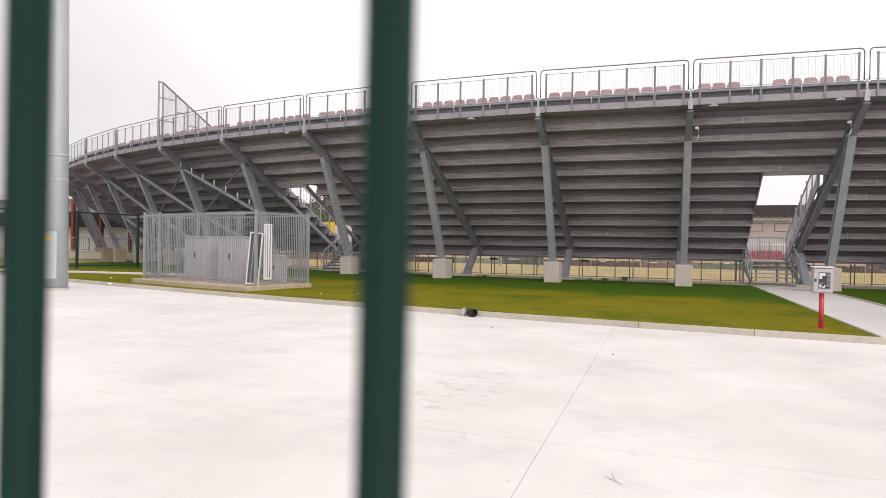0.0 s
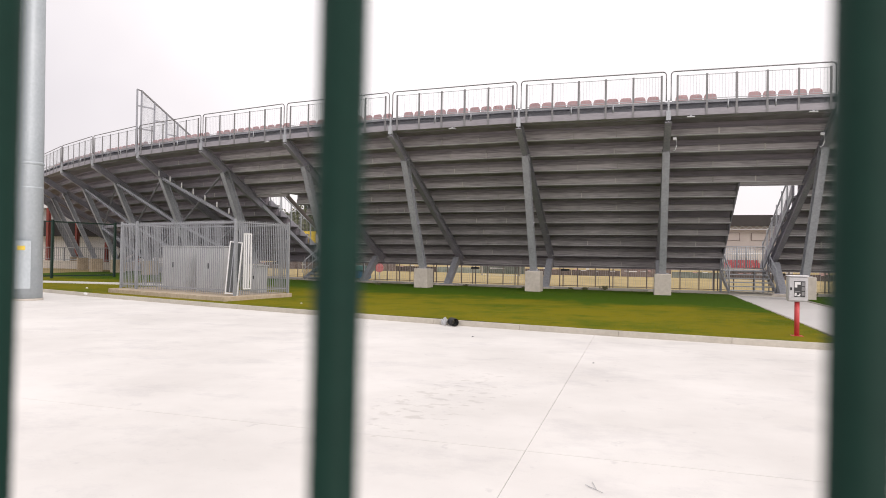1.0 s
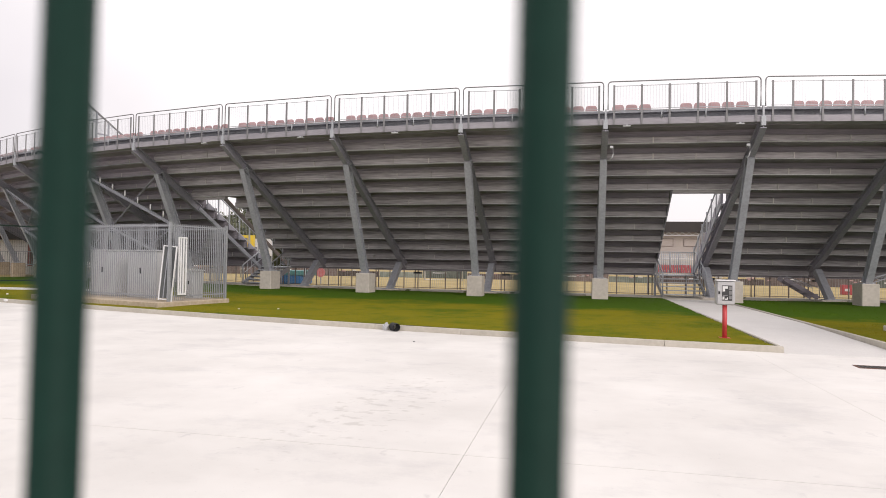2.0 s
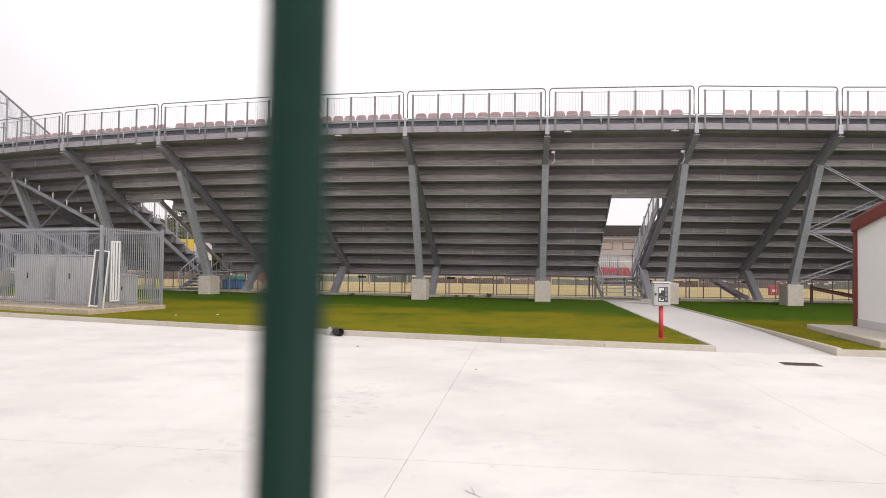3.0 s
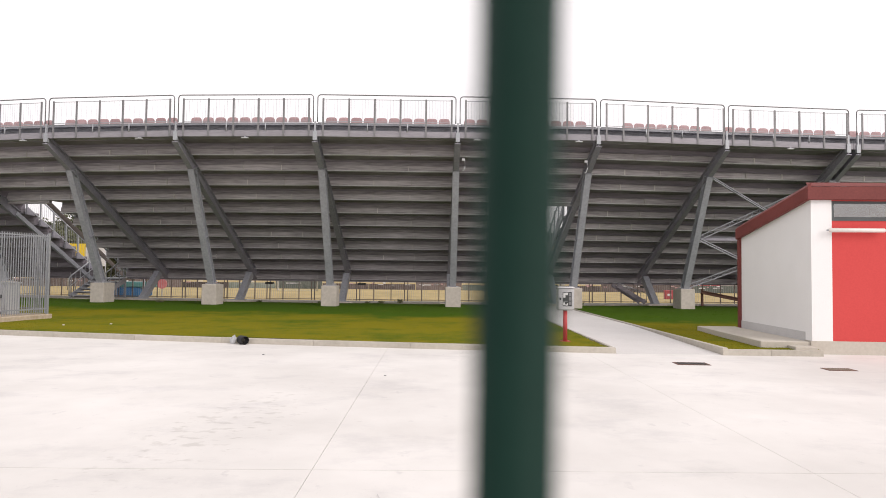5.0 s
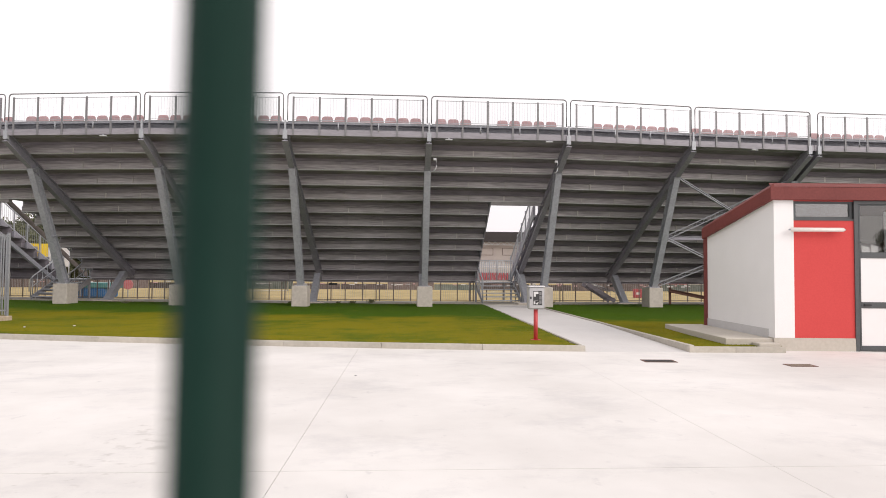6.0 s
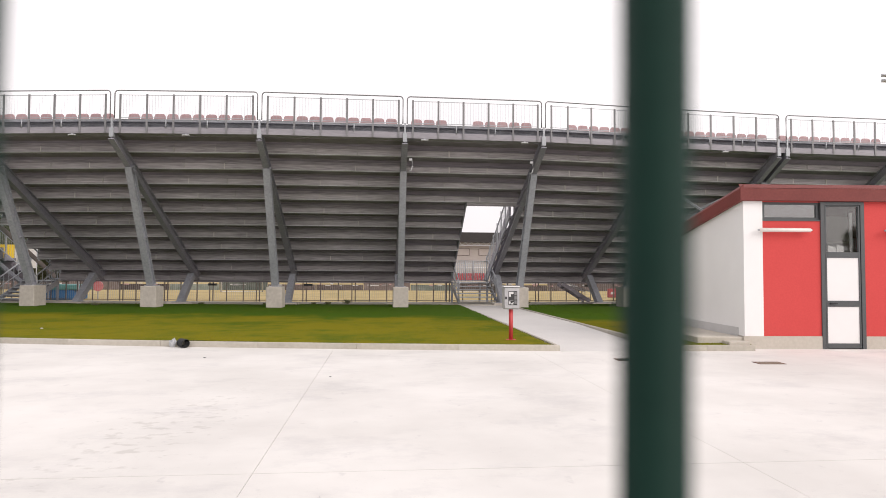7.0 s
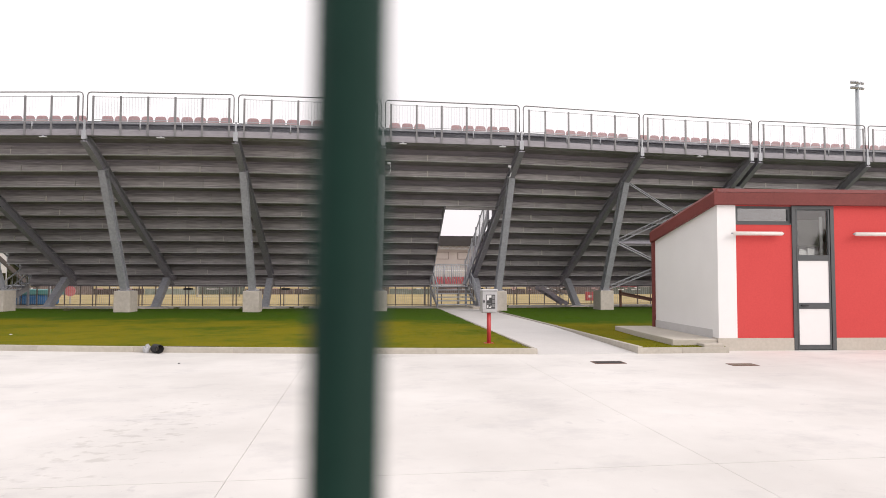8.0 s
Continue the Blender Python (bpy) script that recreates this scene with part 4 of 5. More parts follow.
bm = bmesh.new()
wall_piece(bm, 0.0, 0.40, 0.26, H0, -0.012, 0.25)
part("white_pier", bm, M_white, hut, "white rendered corner pier")
bm = bmesh.new()
wall_piece(bm, 0.40, 1.62, 0.26, 2.66)
wall_piece(bm, 0.40, 1.62, 3.04, H0)
wall_piece(bm, 2.54, LEN, 0.26, H0)
wall_piece(bm, 1.62, 2.54, 3.04, H0)
part("front_wall", bm, M_red, hut, "red rendered front wall")
bm = bmesh.new()
wall_piece(bm, -0.02, 1.64, 0.0, 0.26, -0.02, 0.25)
wall_piece(bm, 2.52, LEN, 0.0, 0.26, -0.02, 0.25)
part("plinth", bm, M_plinth, hut, "beige rendered plinth")
bm = bmesh.new()
solid(bm, [(0, 0.25, 0.42), (0.25, 0.25, 0.42), (0.25, DEP, 0.42), (0, DEP, 0.42), (0, 0.25, H0 - 0.045), (0.25, 0.25, H0 - 0.045), (0.25, DEP, H1), (0, DEP, H1)])
part("side_wall", bm, M_white, hut, "white rendered side wall")
bm = bmesh.new()
box(bm, -0.012, 0.25, 0.0 + 0.25, DEP, 0.0, 0.42)
part("side_plinth", bm, M_sideband, hut, "grey plinth band")
bm = bmesh.new()
box(bm, 0.25, LEN, DEP - 0.25, DEP, 0.0, H1)
box(bm, LEN - 0.25, LEN, 0.25, DEP - 0.25, 0.0, H1)
part("back_wall", bm, M_white, hut)
bm = bmesh.new()
box(bm, 0.3, LEN - 0.3, 0.3, DEP - 0.3, -0.02, 0.03)
part("floor", bm, M_plinth, hut)
bm = bmesh.new()
box(bm, -0.06, 0.02, DEP - 0.02, DEP + 0.10, 0.05, H1 + 0.05)
soften(bm, 0.01)
part("corner_trim", bm, M_fascia, hut, "dark red downpipe trim")
# roof with a folded edge
bm = bmesh.new()
solid(bm, [(-0.02, 0.0, H0), (LEN, 0.0, H0), (LEN, DEP + 0.05, H1), (-0.02, DEP + 0.05, H1), (-0.02, 0.0, H0 + 0.2), (LEN, 0.0, H0 + 0.2), (LEN, DEP + 0.05, H1 + 0.2), (-0.02, DEP + 0.05, H1 + 0.2)])
part("roof", bm, M_fascia, hut, "dark red sloping sheet roof")
bm = bmesh.new()
box(bm, -0.10, LEN, -0.10, 0.0, H0 - 0.025, H0 + 0.235)
solid(bm, [(-0.10, -0.10, H0 + 0.235), (LEN, -0.10, H0 + 0.235), (LEN, 0.06, H0 + 0.325), (-0.06, 0.06, H0 + 0.325),
           (-0.10, -0.10, H0 + 0.245), (LEN, -0.10, H0 + 0.245), (LEN, 0.06, H0 + 0.34), (-0.06, 0.06, H0 + 0.34)])
soften(bm, 0.008)
part("front_fascia", bm, M_fascia, hut, "folded dark red roof edge")
bm = bmesh.new()
solid(bm, [(-0.10, -0.10, H0 - 0.02), (-0.02, -0.10, H0 - 0.02), (-0.02, DEP + 0.1, H1 - 0.03), (-0.10, DEP + 0.1, H1 - 0.03),
           (-0.103, -0.103, H0 + 0.235), (-0.02, -0.10, H0 + 0.33), (-0.02, DEP + 0.1, H1 + 0.31), (-0.103, DEP + 0.1, H1 + 0.225)])
soften(bm, 0.010)
part("side_fascia", bm, M_fascia, hut, "folded dark red roof edge")


def framed(parent, x0, x1, z0, z1, w=0.06, y0=0.03, y1=0.10):
    bm = bmesh.new()
    box(bm, x0, x0 + w, y0, y1, z0, z1)
    box(bm, x1 - w, x1, y0, y1, z0, z1)
    box(bm, x0 + w, x1 - w, y0, y1, z0, z0 + w)
    box(bm, x0 + w, x1 - w, y0, y1, z1 - w, z1)
    return part("frame", bm, M_frame, parent, "dark grey aluminium frame")


def pane(parent, x0, x1, z0, z1, y=0.06, mat=M_glass):
    bm = bmesh.new()
    box(bm, x0, x1, y, y + 0.008, z0, z1)
    p = part("pane", bm, mat, parent)
    p.visible_shadow = False
    return p


bm = bmesh.new()
box(bm, 0.40, 1.62, -0.012, 0.11, 2.645, 2.675)
win = part("window", bm, M_frame, hut, "long transom window in a dark grey frame")
framed(win, 0.415, 1.61, 2.675, 3.04, 0.05)
pane(win, 0.465, 1.56, 2.725, 2.99)
bm = bmesh.new()
box(bm, 1.62, 1.70, -0.025, 0.11, 0.0, 3.05)
box(bm, 2.46, 2.54, -0.025, 0.11, 0.0, 3.05)
box(bm, 1.70, 2.46, -0.025, 0.11, 2.985, 3.05)
door = part("door", bm, M_frame, hut, "tall dark grey door with white panels and a glazed top")
bm = bmesh.new()
box(bm, 1.71, 1.745, -0.015, 0.06, 0.015, 2.98)
box(bm, 2.415, 2.45, -0.015, 0.06, 0.015, 2.98)
for z0, z1 in ((0.015, 0.115), (0.87, 0.995), (1.885, 2.005), (2.955, 2.98)):
    box(bm, 1.745, 2.415, -0.015, 0.06, z0, z1)
soften(bm, 0.004)
part("door_frame", bm, M_frame, door)
for z0, z1 in ((0.115, 0.87), (0.995, 1.885)):
    bm = bmesh.new()
    box(bm, 1.745, 2.415, 0.0, 0.05, z0, z1)
    part("door_panel", bm, M_door, door, "white door panel")
pane(door, 1.745, 2.415, 2.005, 2.955, 0.02, M_doorglass)
bm = bmesh.new()
box(bm, 1.76, 2.295, 0.12, 0.135, 2.20, 2.76)
part("inner_board", bm, M_board, door, "dull olive board behind the glass")
bm = bmesh.new()
box(bm, 2.32, 2.38, 0.12, 0.15, 1.95, 2.84)
part("inner_jamb", bm, M_dirty_white, door, "pale jamb behind the glass")
bm = bmesh.new()
for x0, x1, z1, yy in ((1.86, 2.0, 2.15, 0.14), (1.97, 2.08, 2.12, 0.16), (2.05, 2.2, 2.165, 0.14)):
    solid(bm, [(x0, yy, 1.98), (x1, yy, 1.98), (x1, yy + 0.02, 1.98), (x0, yy + 0.02, 1.98), (x0 + 0.02, yy + 0.03, z1), (x1 + 0.01, yy + 0.02, z1 - 0.03), (x1 + 0.01, yy + 0.04, z1 - 0.03), (x0 + 0.02, yy + 0.05, z1)])
part("papers", bm, M_pitchwhite, door, "pale crumpled papers behind the glass")
bm = bmesh.new()
box(bm, 1.79, 1.93, -0.05, -0.03, 0.925, 0.95)
box(bm, 1.79, 1.815, -0.03, 0.0, 0.925, 0.95)
part("door_handle", bm, M_black, door, "black lever handle")


def tube_lamp(x):
    """A white tubular wall lamp on two brackets."""
    m = pose(BX, BY, 0, 0, 0, BTURN) @ pose(x, -0.02, 2.45)
    lamp = thing("wall_lamp", m.translation, "white tubular lamp mounted on the red wall", "lamp", "wall lamps", BTURN)
    bm = bmesh.new()
    tube(bm, [(0, -0.09, 0), (0.015, -0.09, 0), (0.02, -0.09, 0), (1.06, -0.09, 0), (1.065, -0.09, 0), (1.09, -0.09, 0)], [0.02, 0.035, 0.042, 0.042, 0.035, 0.02], 12)
    part("tube", bm, M_tube, lamp)
    for q in (-0.03, 1.10):
        bm = bmesh.new()
        tube(bm, [(q, -0.09, 0), (q + (0.05 if q < 0 else -0.03), -0.09, 0)], 0.018, 8)
        part("end_cap", bm, M_galv, lamp)
    for q in (0.15, 0.9):
        bm = bmesh.new()
        box(bm, q - 0.02, q + 0.02, -0.06, 0.022, -0.02, 0.02)
        part("bracket", bm, M_galv, lamp)


tube_lamp(0.285)
tube_lamp(2.93)

bm = bmesh.new()
box(bm, -0.98, -0.02, 0.02, 3.75, 0.10, 0.24)
soften(bm, 0.012)
step = single("side_step", bm, M_plinth, "broad concrete step along the side of the building", "step", "structure")
step.matrix_basis = pose(BX, BY, 0, 0, 0, BTURN)
bm = bmesh.new()
box(bm, -0.45, -0.02, -0.28, 0.02, -0.03, 0.17)
soften(bm, 0.012)
step = single("corner_step", bm, M_plinth, "small concrete step by the building's corner", "step", "structure")
step.matrix_basis = pose(BX, BY, 0, 0, 0, BTURN)


# ---- manhole grates ----
def grate(x, y, w, d, label, fill):
    g = thing("drain_grate", (x, y, 0.0), label, "drain", "drain grates", -3)
    bm = bmesh.new()
    box(bm, -w / 2, w / 2, -d / 2, d / 2, 0.001, 0.006)
    part("cover", bm, fill, g)
    bm = bmesh.new()
    for a, b, c, e in ((-w / 2 - 0.03, w / 2 + 0.03, -d / 2 - 0.03, -d / 2), (-w / 2 - 0.03, w / 2 + 0.03, d / 2, d / 2 + 0.03), (-w / 2 - 0.03, -w / 2, -d / 2, d / 2), (w / 2, w / 2 + 0.03, -d / 2, d / 2)):
        box(bm, a, b, c, e, 0.001, 0.008)
    part("rim", bm, M_rust, g)
    for k in range(7):
        bm = bmesh.new()
        x0 = -w / 2 + 0.05 + (w - 0.1) * k / 6
        box(bm, x0 - 0.012, x0 + 0.012, -d / 2 + 0.03, d / 2 - 0.03, 0.006, 0.013)
        part("bar", bm, fill, g)


grate(4.57, 11.05, 0.50, 0.26, "rectangular dark cast iron drain grate in the concrete", M_iron)
grate(6.80, 10.52, 0.40, 0.22, "small drain grate silted up with pale dust", M_dust)

# ---- meter box on a red post ----
post = thing("control_box", (2.91, 13.63, 0.10), "grey control box with a printed notice on a red steel post", "control box", turn=-2)
bm = bmesh.new()
tube(bm, [(0, 0, 0), (0, 0, 0.70)], 0.045, 12)
part("post", bm, M_postred, post, "red painted post")
bm = bmesh.new()
box(bm, -0.10, 0.10, -0.10, 0.10, -0.01, 0.012)
part("foot_plate", bm, M_postred, post)
bm = bmesh.new()
box(bm, -0.17, 0.17, -0.11, 0.13, 0.66, 1.14)
soften(bm, 0.02, 2)
cab = part("case", bm, M_boxgrey, post, "weathered grey plastic case")
bm = bmesh.new()
box(bm, -0.155, 0.155, -0.125, -0.11, 0.68, 1.12)
soften(bm, 0.005)
part("lid", bm, M_boxgrey, cab)
bm = bmesh.new()
solid(bm, [(-0.18, -0.14, 1.14), (0.18, -0.14, 1.14), (0.18, 0.14, 1.14), (-0.18, 0.14, 1.14), (-0.17, -0.13, 1.16), (0.17, -0.13, 1.16), (0.17, 0.13, 1.16), (-0.17, 0.13, 1.16)])
part("cap", bm, M_pitchwhite, cab)
bm = bmesh.new()
box(bm, -0.075, 0.115, -0.129, -0.126, 0.75, 1.05)
notice = part("notice", bm, M_bars, cab, "dark printed notice with pale patches")
for x0, x1, z0, z1, mt in ((-0.065, -0.02, 0.93, 1.035, M_pitchwhite), (-0.02, 0.035, 0.985, 1.035, M_pitchwhite), (-0.065, -0.03, 0.77, 0.83, M_pitchwhite), (-0.02, 0.03, 0.765, 0.79, M_pitchwhite), (0.015, 0.035, 0.79, 0.815, M_pitchwhite),
                           (0.055, 0.105, 0.96, 1.03, M_greyprint), (0.055, 0.105, 0.87, 0.94, M_greyprint), (0.055, 0.105, 0.78, 0.85, M_greyprint), (-0.06, 0.03, 0.845, 0.86, M_greyprint)):
    bm = bmesh.new()
    box(bm, x0, x1, -0.1315, -0.129, z0, z1)
    part("print_bar", bm, mt, notice)
bm = bmesh.new()
box(bm, -0.14, -0.11, -0.14, -0.125, 0.88, 0.93)
part("lock", bm, M_black, cab)

# ---- short black drain pipe lying by the kerb ----
pipe = thing("pipe_offcut", (-3.84, 13.40, 0.0), "short black corrugated pipe offcut lying against the kerb", "pipe", turn=-52)
bm = bmesh.new()
pts, rad = [], []
for k in range(17):
    pts.append((-0.13 + 0.26 * k / 16, 0, 0.088))
    rad.append(0.088 if k % 2 else 0.080)
tube(bm, pts, rad, 18, cap=False)
part("outer_wall", bm, M_black, pipe)
bm = bmesh.new()
tube(bm, [(-0.129, 0, 0.088), (0.129, 0, 0.088)], 0.072, 18, cap=False)
part("inner_wall", bm, M_black, pipe)
bag = bmesh.new()
bmesh.ops.create_icosphere(bag, subdivisions=3, radius=0.085)
for v in bag.verts:
    crease = 1 + 0.55 * noise.noise(v.co * 22) + 0.3 * noise.noise(v.co * 55)
    v.co = Vector((v.co.x * 0.75, v.co.y * 0.6, max(v.co.z * 1.0 + 0.075, 0.0))) * crease
bag_ob = single("plastic_bag", bag, M_cabinet, "crumpled pale plastic bag beside the pipe", "litter")
bag_ob.location = (-4.06, 13.46, 0.0)

# ---- lighting mast by the fence ----
mast = thing("lighting_mast", (-17.62, 14.80, 0.0), "thick tapered galvanised lighting mast", "mast")
bm = bmesh.new()
tube(bm, [(0, 0, 0.0), (0, 0, 4.6), (0, 0, 14), (0, 0, 24)], [0.40, 0.357, 0.27, 0.18], 24)
part("shaft", bm, M_mast, mast, "tapered galvanised shaft")
for z in (3.36, 4.1):
    bm = bmesh.new()
    tube(bm, [(0, 0, z - 0.05), (0, 0, z), (0, 0, z + 0.03), (0, 0, z + 0.06)], [0.360, 0.375, 0.375, 0.360], 24)
    part("collar", bm, M_mast, mast)
bm = bmesh.new()
tube(bm, [(0, 0, -0.02), (0, 0, 0.06)], 0.42, 24)
part("foot", bm, M_block, mast, "concrete foot")
d = Vector((17.7, -14.9, 0)).normalized()
facing = Matrix(((-d.y, -d.x, 0, 0), (d.x, -d.y, 0, 0), (0, 0, 1, 0), (0, 0, 0, 1)))
bm = bmesh.new()
box(bm, -0.33, 0.08, -0.435, -0.22, 0.35, 1.78, facing)
soften(bm, 0.012)
hatch_ob = part("hatch", bm, M_mast, mast, "bolted access cover")
bm = bmesh.new()
box(bm, -0.28, -0.08, -0.441, -0.436, 1.50, 1.63, facing)
part("warning_label", bm, M_label_yellow, hatch_ob, "yellow warning label")


# ---- floodlight beyond the building ----
flood = thing("floodlight", (51.0, 60.0, 0.0), "slim grey floodlight pole with a cluster of lamps", "floodlight")
bm = bmesh.new()
tube(bm, [(0, 0, 0), (0, 0, 10), (0, 0, 21.6)], [0.30, 0.26, 0.18], 12)
part("pole", bm, M_mast, flood)
bm = bmesh.new()
for z in (21.2, 21.75):
    beam(bm, (-0.75, 0, z), (0.75, 0, z), 0.08, 0.08)
part("cross_arm", bm, M_galv, flood)
for z in (21.2, 21.75):
    for x in (-0.62, -0.21, 0.21, 0.62):
        bm = bmesh.new()
        box(bm, -0.17, 0.17, -0.22, 0.12, -0.14, 0.10, pose(x, -0.12 if x < 0 else 0.12, z + 0.12, 35, 0, 20 * x))
        soften(bm, 0.03)
        part("lamp_head", bm, M_galv, flood)


# ---- barred cage with electrical cabinets ----
CA, CB = Vector((-11.37, 16.24)), Vector((-17.0, 17.8))
cu = (CB - CA).normalized()
cv = Vector((-cu.y, cu.x)) * -1
if cv.y < 0:
    cv = -cv
CL, CD, CZ, CH = 5.84, 2.12, 0.25, 2.24
cm = Matrix(((-cu.x, cv.x, 0, CA.x), (-cu.y, cv.y, 0, CA.y), (0, 0, 1, 0), (0, 0, 0, 1)))   # local x runs back along the front, y into the cage
cage_turn = math.degrees(math.atan2(-cu.y, -cu.x))
bm = bmesh.new()
box(bm, -CL - 0.05, 0.10, -0.42, CD + 0.1, -0.04, CZ)
soften(bm, 0.02)
plinth = single("cage_plinth", bm, M_cageplinth, "low concrete plinth with chipped edges", "plinth", "structure")
plinth.matrix_basis = cm

cage = thing("barred_cage", (CA.x, CA.y, CZ), "galvanised cage of flat upright bars round electrical cabinets", "cage", turn=cage_turn)
bm = bmesh.new()
box(bm, -0.012, 0.012, -0.004, 0.004, 0.03, CH)
BAR_X = mesh_of("bar", bm, M_cagebar)
bm = bmesh.new()
box(bm, -0.004, 0.004, -0.012, 0.012, 0.03, CH)
BAR_Y = mesh_of("bar", bm, M_cagebar)
NB = 66
for k in range(1, NB):
    x = -CL * k / NB
    if not -0.46 < x < -0.06:
        o = part("bar", BAR_X, None, cage)
        o.location = (x, 0, 0)
    o = part("bar", BAR_X, None, cage)
    o.location = (x, CD, 0)
for k in range(1, 29):
    for x in (0, -CL):
        o = part("bar", BAR_Y, None, cage)
        o.location = (x, CD * k / 29, 0)
for x, y in ((0, 0), (-CL, 0), (0, CD), (-CL, CD), (-CL + 0.9, 0)):
    bm = bmesh.new()
    box(bm, x - 0.03, x + 0.03, y - 0.03, y + 0.03, 0, CH + 0.04)
    part("corner_post", bm, M_cagebar, cage)
for a, b in (((0, 0), (-CL, 0)), ((0, CD), (-CL, CD)), ((0, 0), (0, CD)), ((-CL, 0), (-CL, CD))):
    for z in (0.15, CH - 0.06):
        if z < 1 and a == (0, 0) and b == (-CL, 0):
            spans = [((-CL, 0), (-0.48, 0))]
        else:
            spans = [(a, b)]
        for p, q in spans:
            bm = bmesh.new()
            beam(bm, (*p, z), (*q, z), 0.014, 0.035)
            part("rail", bm, M_cagebar, cage)
# pale barred leaf fixed on the short side
GY, GW, GZ, GH = 0.27, 0.30, 0.18, 1.68
bm = bmesh.new()
for y0, y1, z0, z1 in ((0, 0.04, 0, GH), (GW - 0.04, GW, 0, GH), (0.04, GW - 0.04, 0, 0.04), (0.04, GW - 0.04, GH - 0.04, GH)):
    box(bm, 0.03, 0.06, GY + y0, GY + y1, GZ + z0, GZ + z1)
gate = part("gate_leaf", bm, M_dirty_white, cage, "narrow white barred leaf")
for k in range(2):
    bm = bmesh.new()
    y = GY + 0.07 + 0.09 * k
    box(bm, 0.035, 0.055, y, y + 0.05, GZ + 0.04, GZ + GH - 0.04)
    part("bar", bm, M_dirty_white, gate)

# open gate leaning askew in its opening
fm = pose(-0.37, -0.05, 0.0, 0, 5, 22.6)
bm = bmesh.new()
for x0, x1, z0, z1 in ((0, 0.03, 0.04, 1.62), (0.38, 0.41, 0.0, 1.62), (0.03, 0.38, 1.59, 1.62), (0.03, 0.38, 0.06, 0.09)):
    box(bm, x0, x1, -0.02, 0.02, z0, z1, fm)
gf2 = part("gate", bm, M_dirty_white, cage, "white gate frame hanging askew")
bm = bmesh.new()
box(bm, 0.035, 0.375, 0.004, 0.012, 0.11, 1.57, fm)
part("panel", bm, M_frame, gf2, "dark gate panel")
for k in range(2):
    bm = bmesh.new()
    box(bm, 0.13 + 0.11 * k, 0.155 + 0.11 * k, -0.006, 0.004, 0.11, 1.57, fm)
    part("bar", bm, M_prop, gf2)


def cabinet(x0, x1, y0, y1, h, doors, mat, label):
    m = cm @ pose((x0 + x1) / 2, (y0 + y1) / 2, CZ)
    c = thing("electrical_cabinet", m.translation, label, "cabinet", "electrical cabinets", cage_turn)
    w, dd = (x1 - x0) / 2, (y1 - y0) / 2
    bm = bmesh.new()
    box(bm, -w, w, -dd, dd, 0, h)
    soften(bm, 0.015)
    part("body", bm, mat, c)
    bm = bmesh.new()
    box(bm, -w - 0.03, w + 0.03, -dd - 0.04, dd + 0.03, h, h + 0.04)
    part("top", bm, mat, c)
    for k in range(doors):
        a, b = -w + 2 * w * k / doors + 0.02, -w + 2 * w * (k + 1) / doors - 0.02
        bm = bmesh.new()
        box(bm, a, b, -dd - 0.02, -dd, 0.08, h - 0.04)
        soften(bm, 0.006)
        dr = part("door", bm, mat, c)
        bm = bmesh.new()
        box(bm, (a + b) / 2 - 0.03, (a + b) / 2 + 0.03, -dd - 0.045, -dd - 0.02, h * 0.52, h * 0.64)
        part("handle", bm, M_black, dr)


cabinet(-4.62, -3.35, 0.75, 1.18, 1.44, 1, M_cabinet, "pale grey electrical cabinet with one door")
cabinet(-2.80, -1.55, 0.75, 1.18, 1.44, 1, M_cabinet, "pale grey electrical cabinet with a black handle")
cabinet(-1.05, -0.70, 1.50, 1.90, 0.85, 1, M_cabinet, "low grey electrical cabinet at the back of the cage")


# ---- railing between the stand and the pitch ----
pf = thing("pitch_railing", put(-1, -9.0, 0.06), "thin galvanised railing along the pitch", "railing")
pts_r = -9.0
for i in range(-6, 5):
    for z in (0.18, 1.08):
        bm = bmesh.new()
        tube(bm, [put(i + 0.003, pts_r, z), put(i + 0.997, pts_r, z)], 0.016, 6)
        rl = part("rail", bm, M_fencepost, pf, "", True)
    for q in (0.04, 0.075, 0.22, 0.40, 0.54, 0.575, 0.72, 0.90):
        bm = bmesh.new()
        beam(bm, put(i + q, pts_r, 0.05), put(i + q, pts_r, 1.12), 0.045, 0.03, (0, 1, 0))
        part("post", bm, M_fencepost, rl, "", True)
    bm = bmesh.new()
    for k in range(44):
        beam(bm, put(i + k / 44, pts_r, 0.18), put(i + k / 44, pts_r, 1.08), 0.007, 0.006, (0, 1, 0))
    tagged(part("bar_infill", bm, M_galv, rl, "", True), kind="stuff")

# ---- far side of the stadium ----
far = thing("covered_stand", (16, 108, 0), "distant covered stand with a dark roof edge and pinkish wall", "grandstand")
bm = bmesh.new()
box(bm, -14, 52, 104.0, 118.0, 6.75, 8.35)
part("roof", bm, M_farroof, far, "deep dark roof edge", True)
bm = bmesh.new()
for k in range(66):
    x = -14 + k
    beam(bm, (x, 104.2, 6.25), (x + 0.5, 104.2, 6.75), 0.09, 0.09)
    beam(bm, (x + 0.5, 104.2, 6.75), (x + 1, 104.2, 6.25), 0.09, 0.09)
beam(bm, (-14, 104.2, 6.22), (52, 104.2, 6.22), 0.1, 0.1)
part("truss", bm, M_cabinet, far, "pale lattice truss", True)
bm = bmesh.new()
box(bm, -14, 52, 105.0, 117.0, 3.2, 6.74)
part("wall", bm, M_farwall, far, "pinkish wall", True)
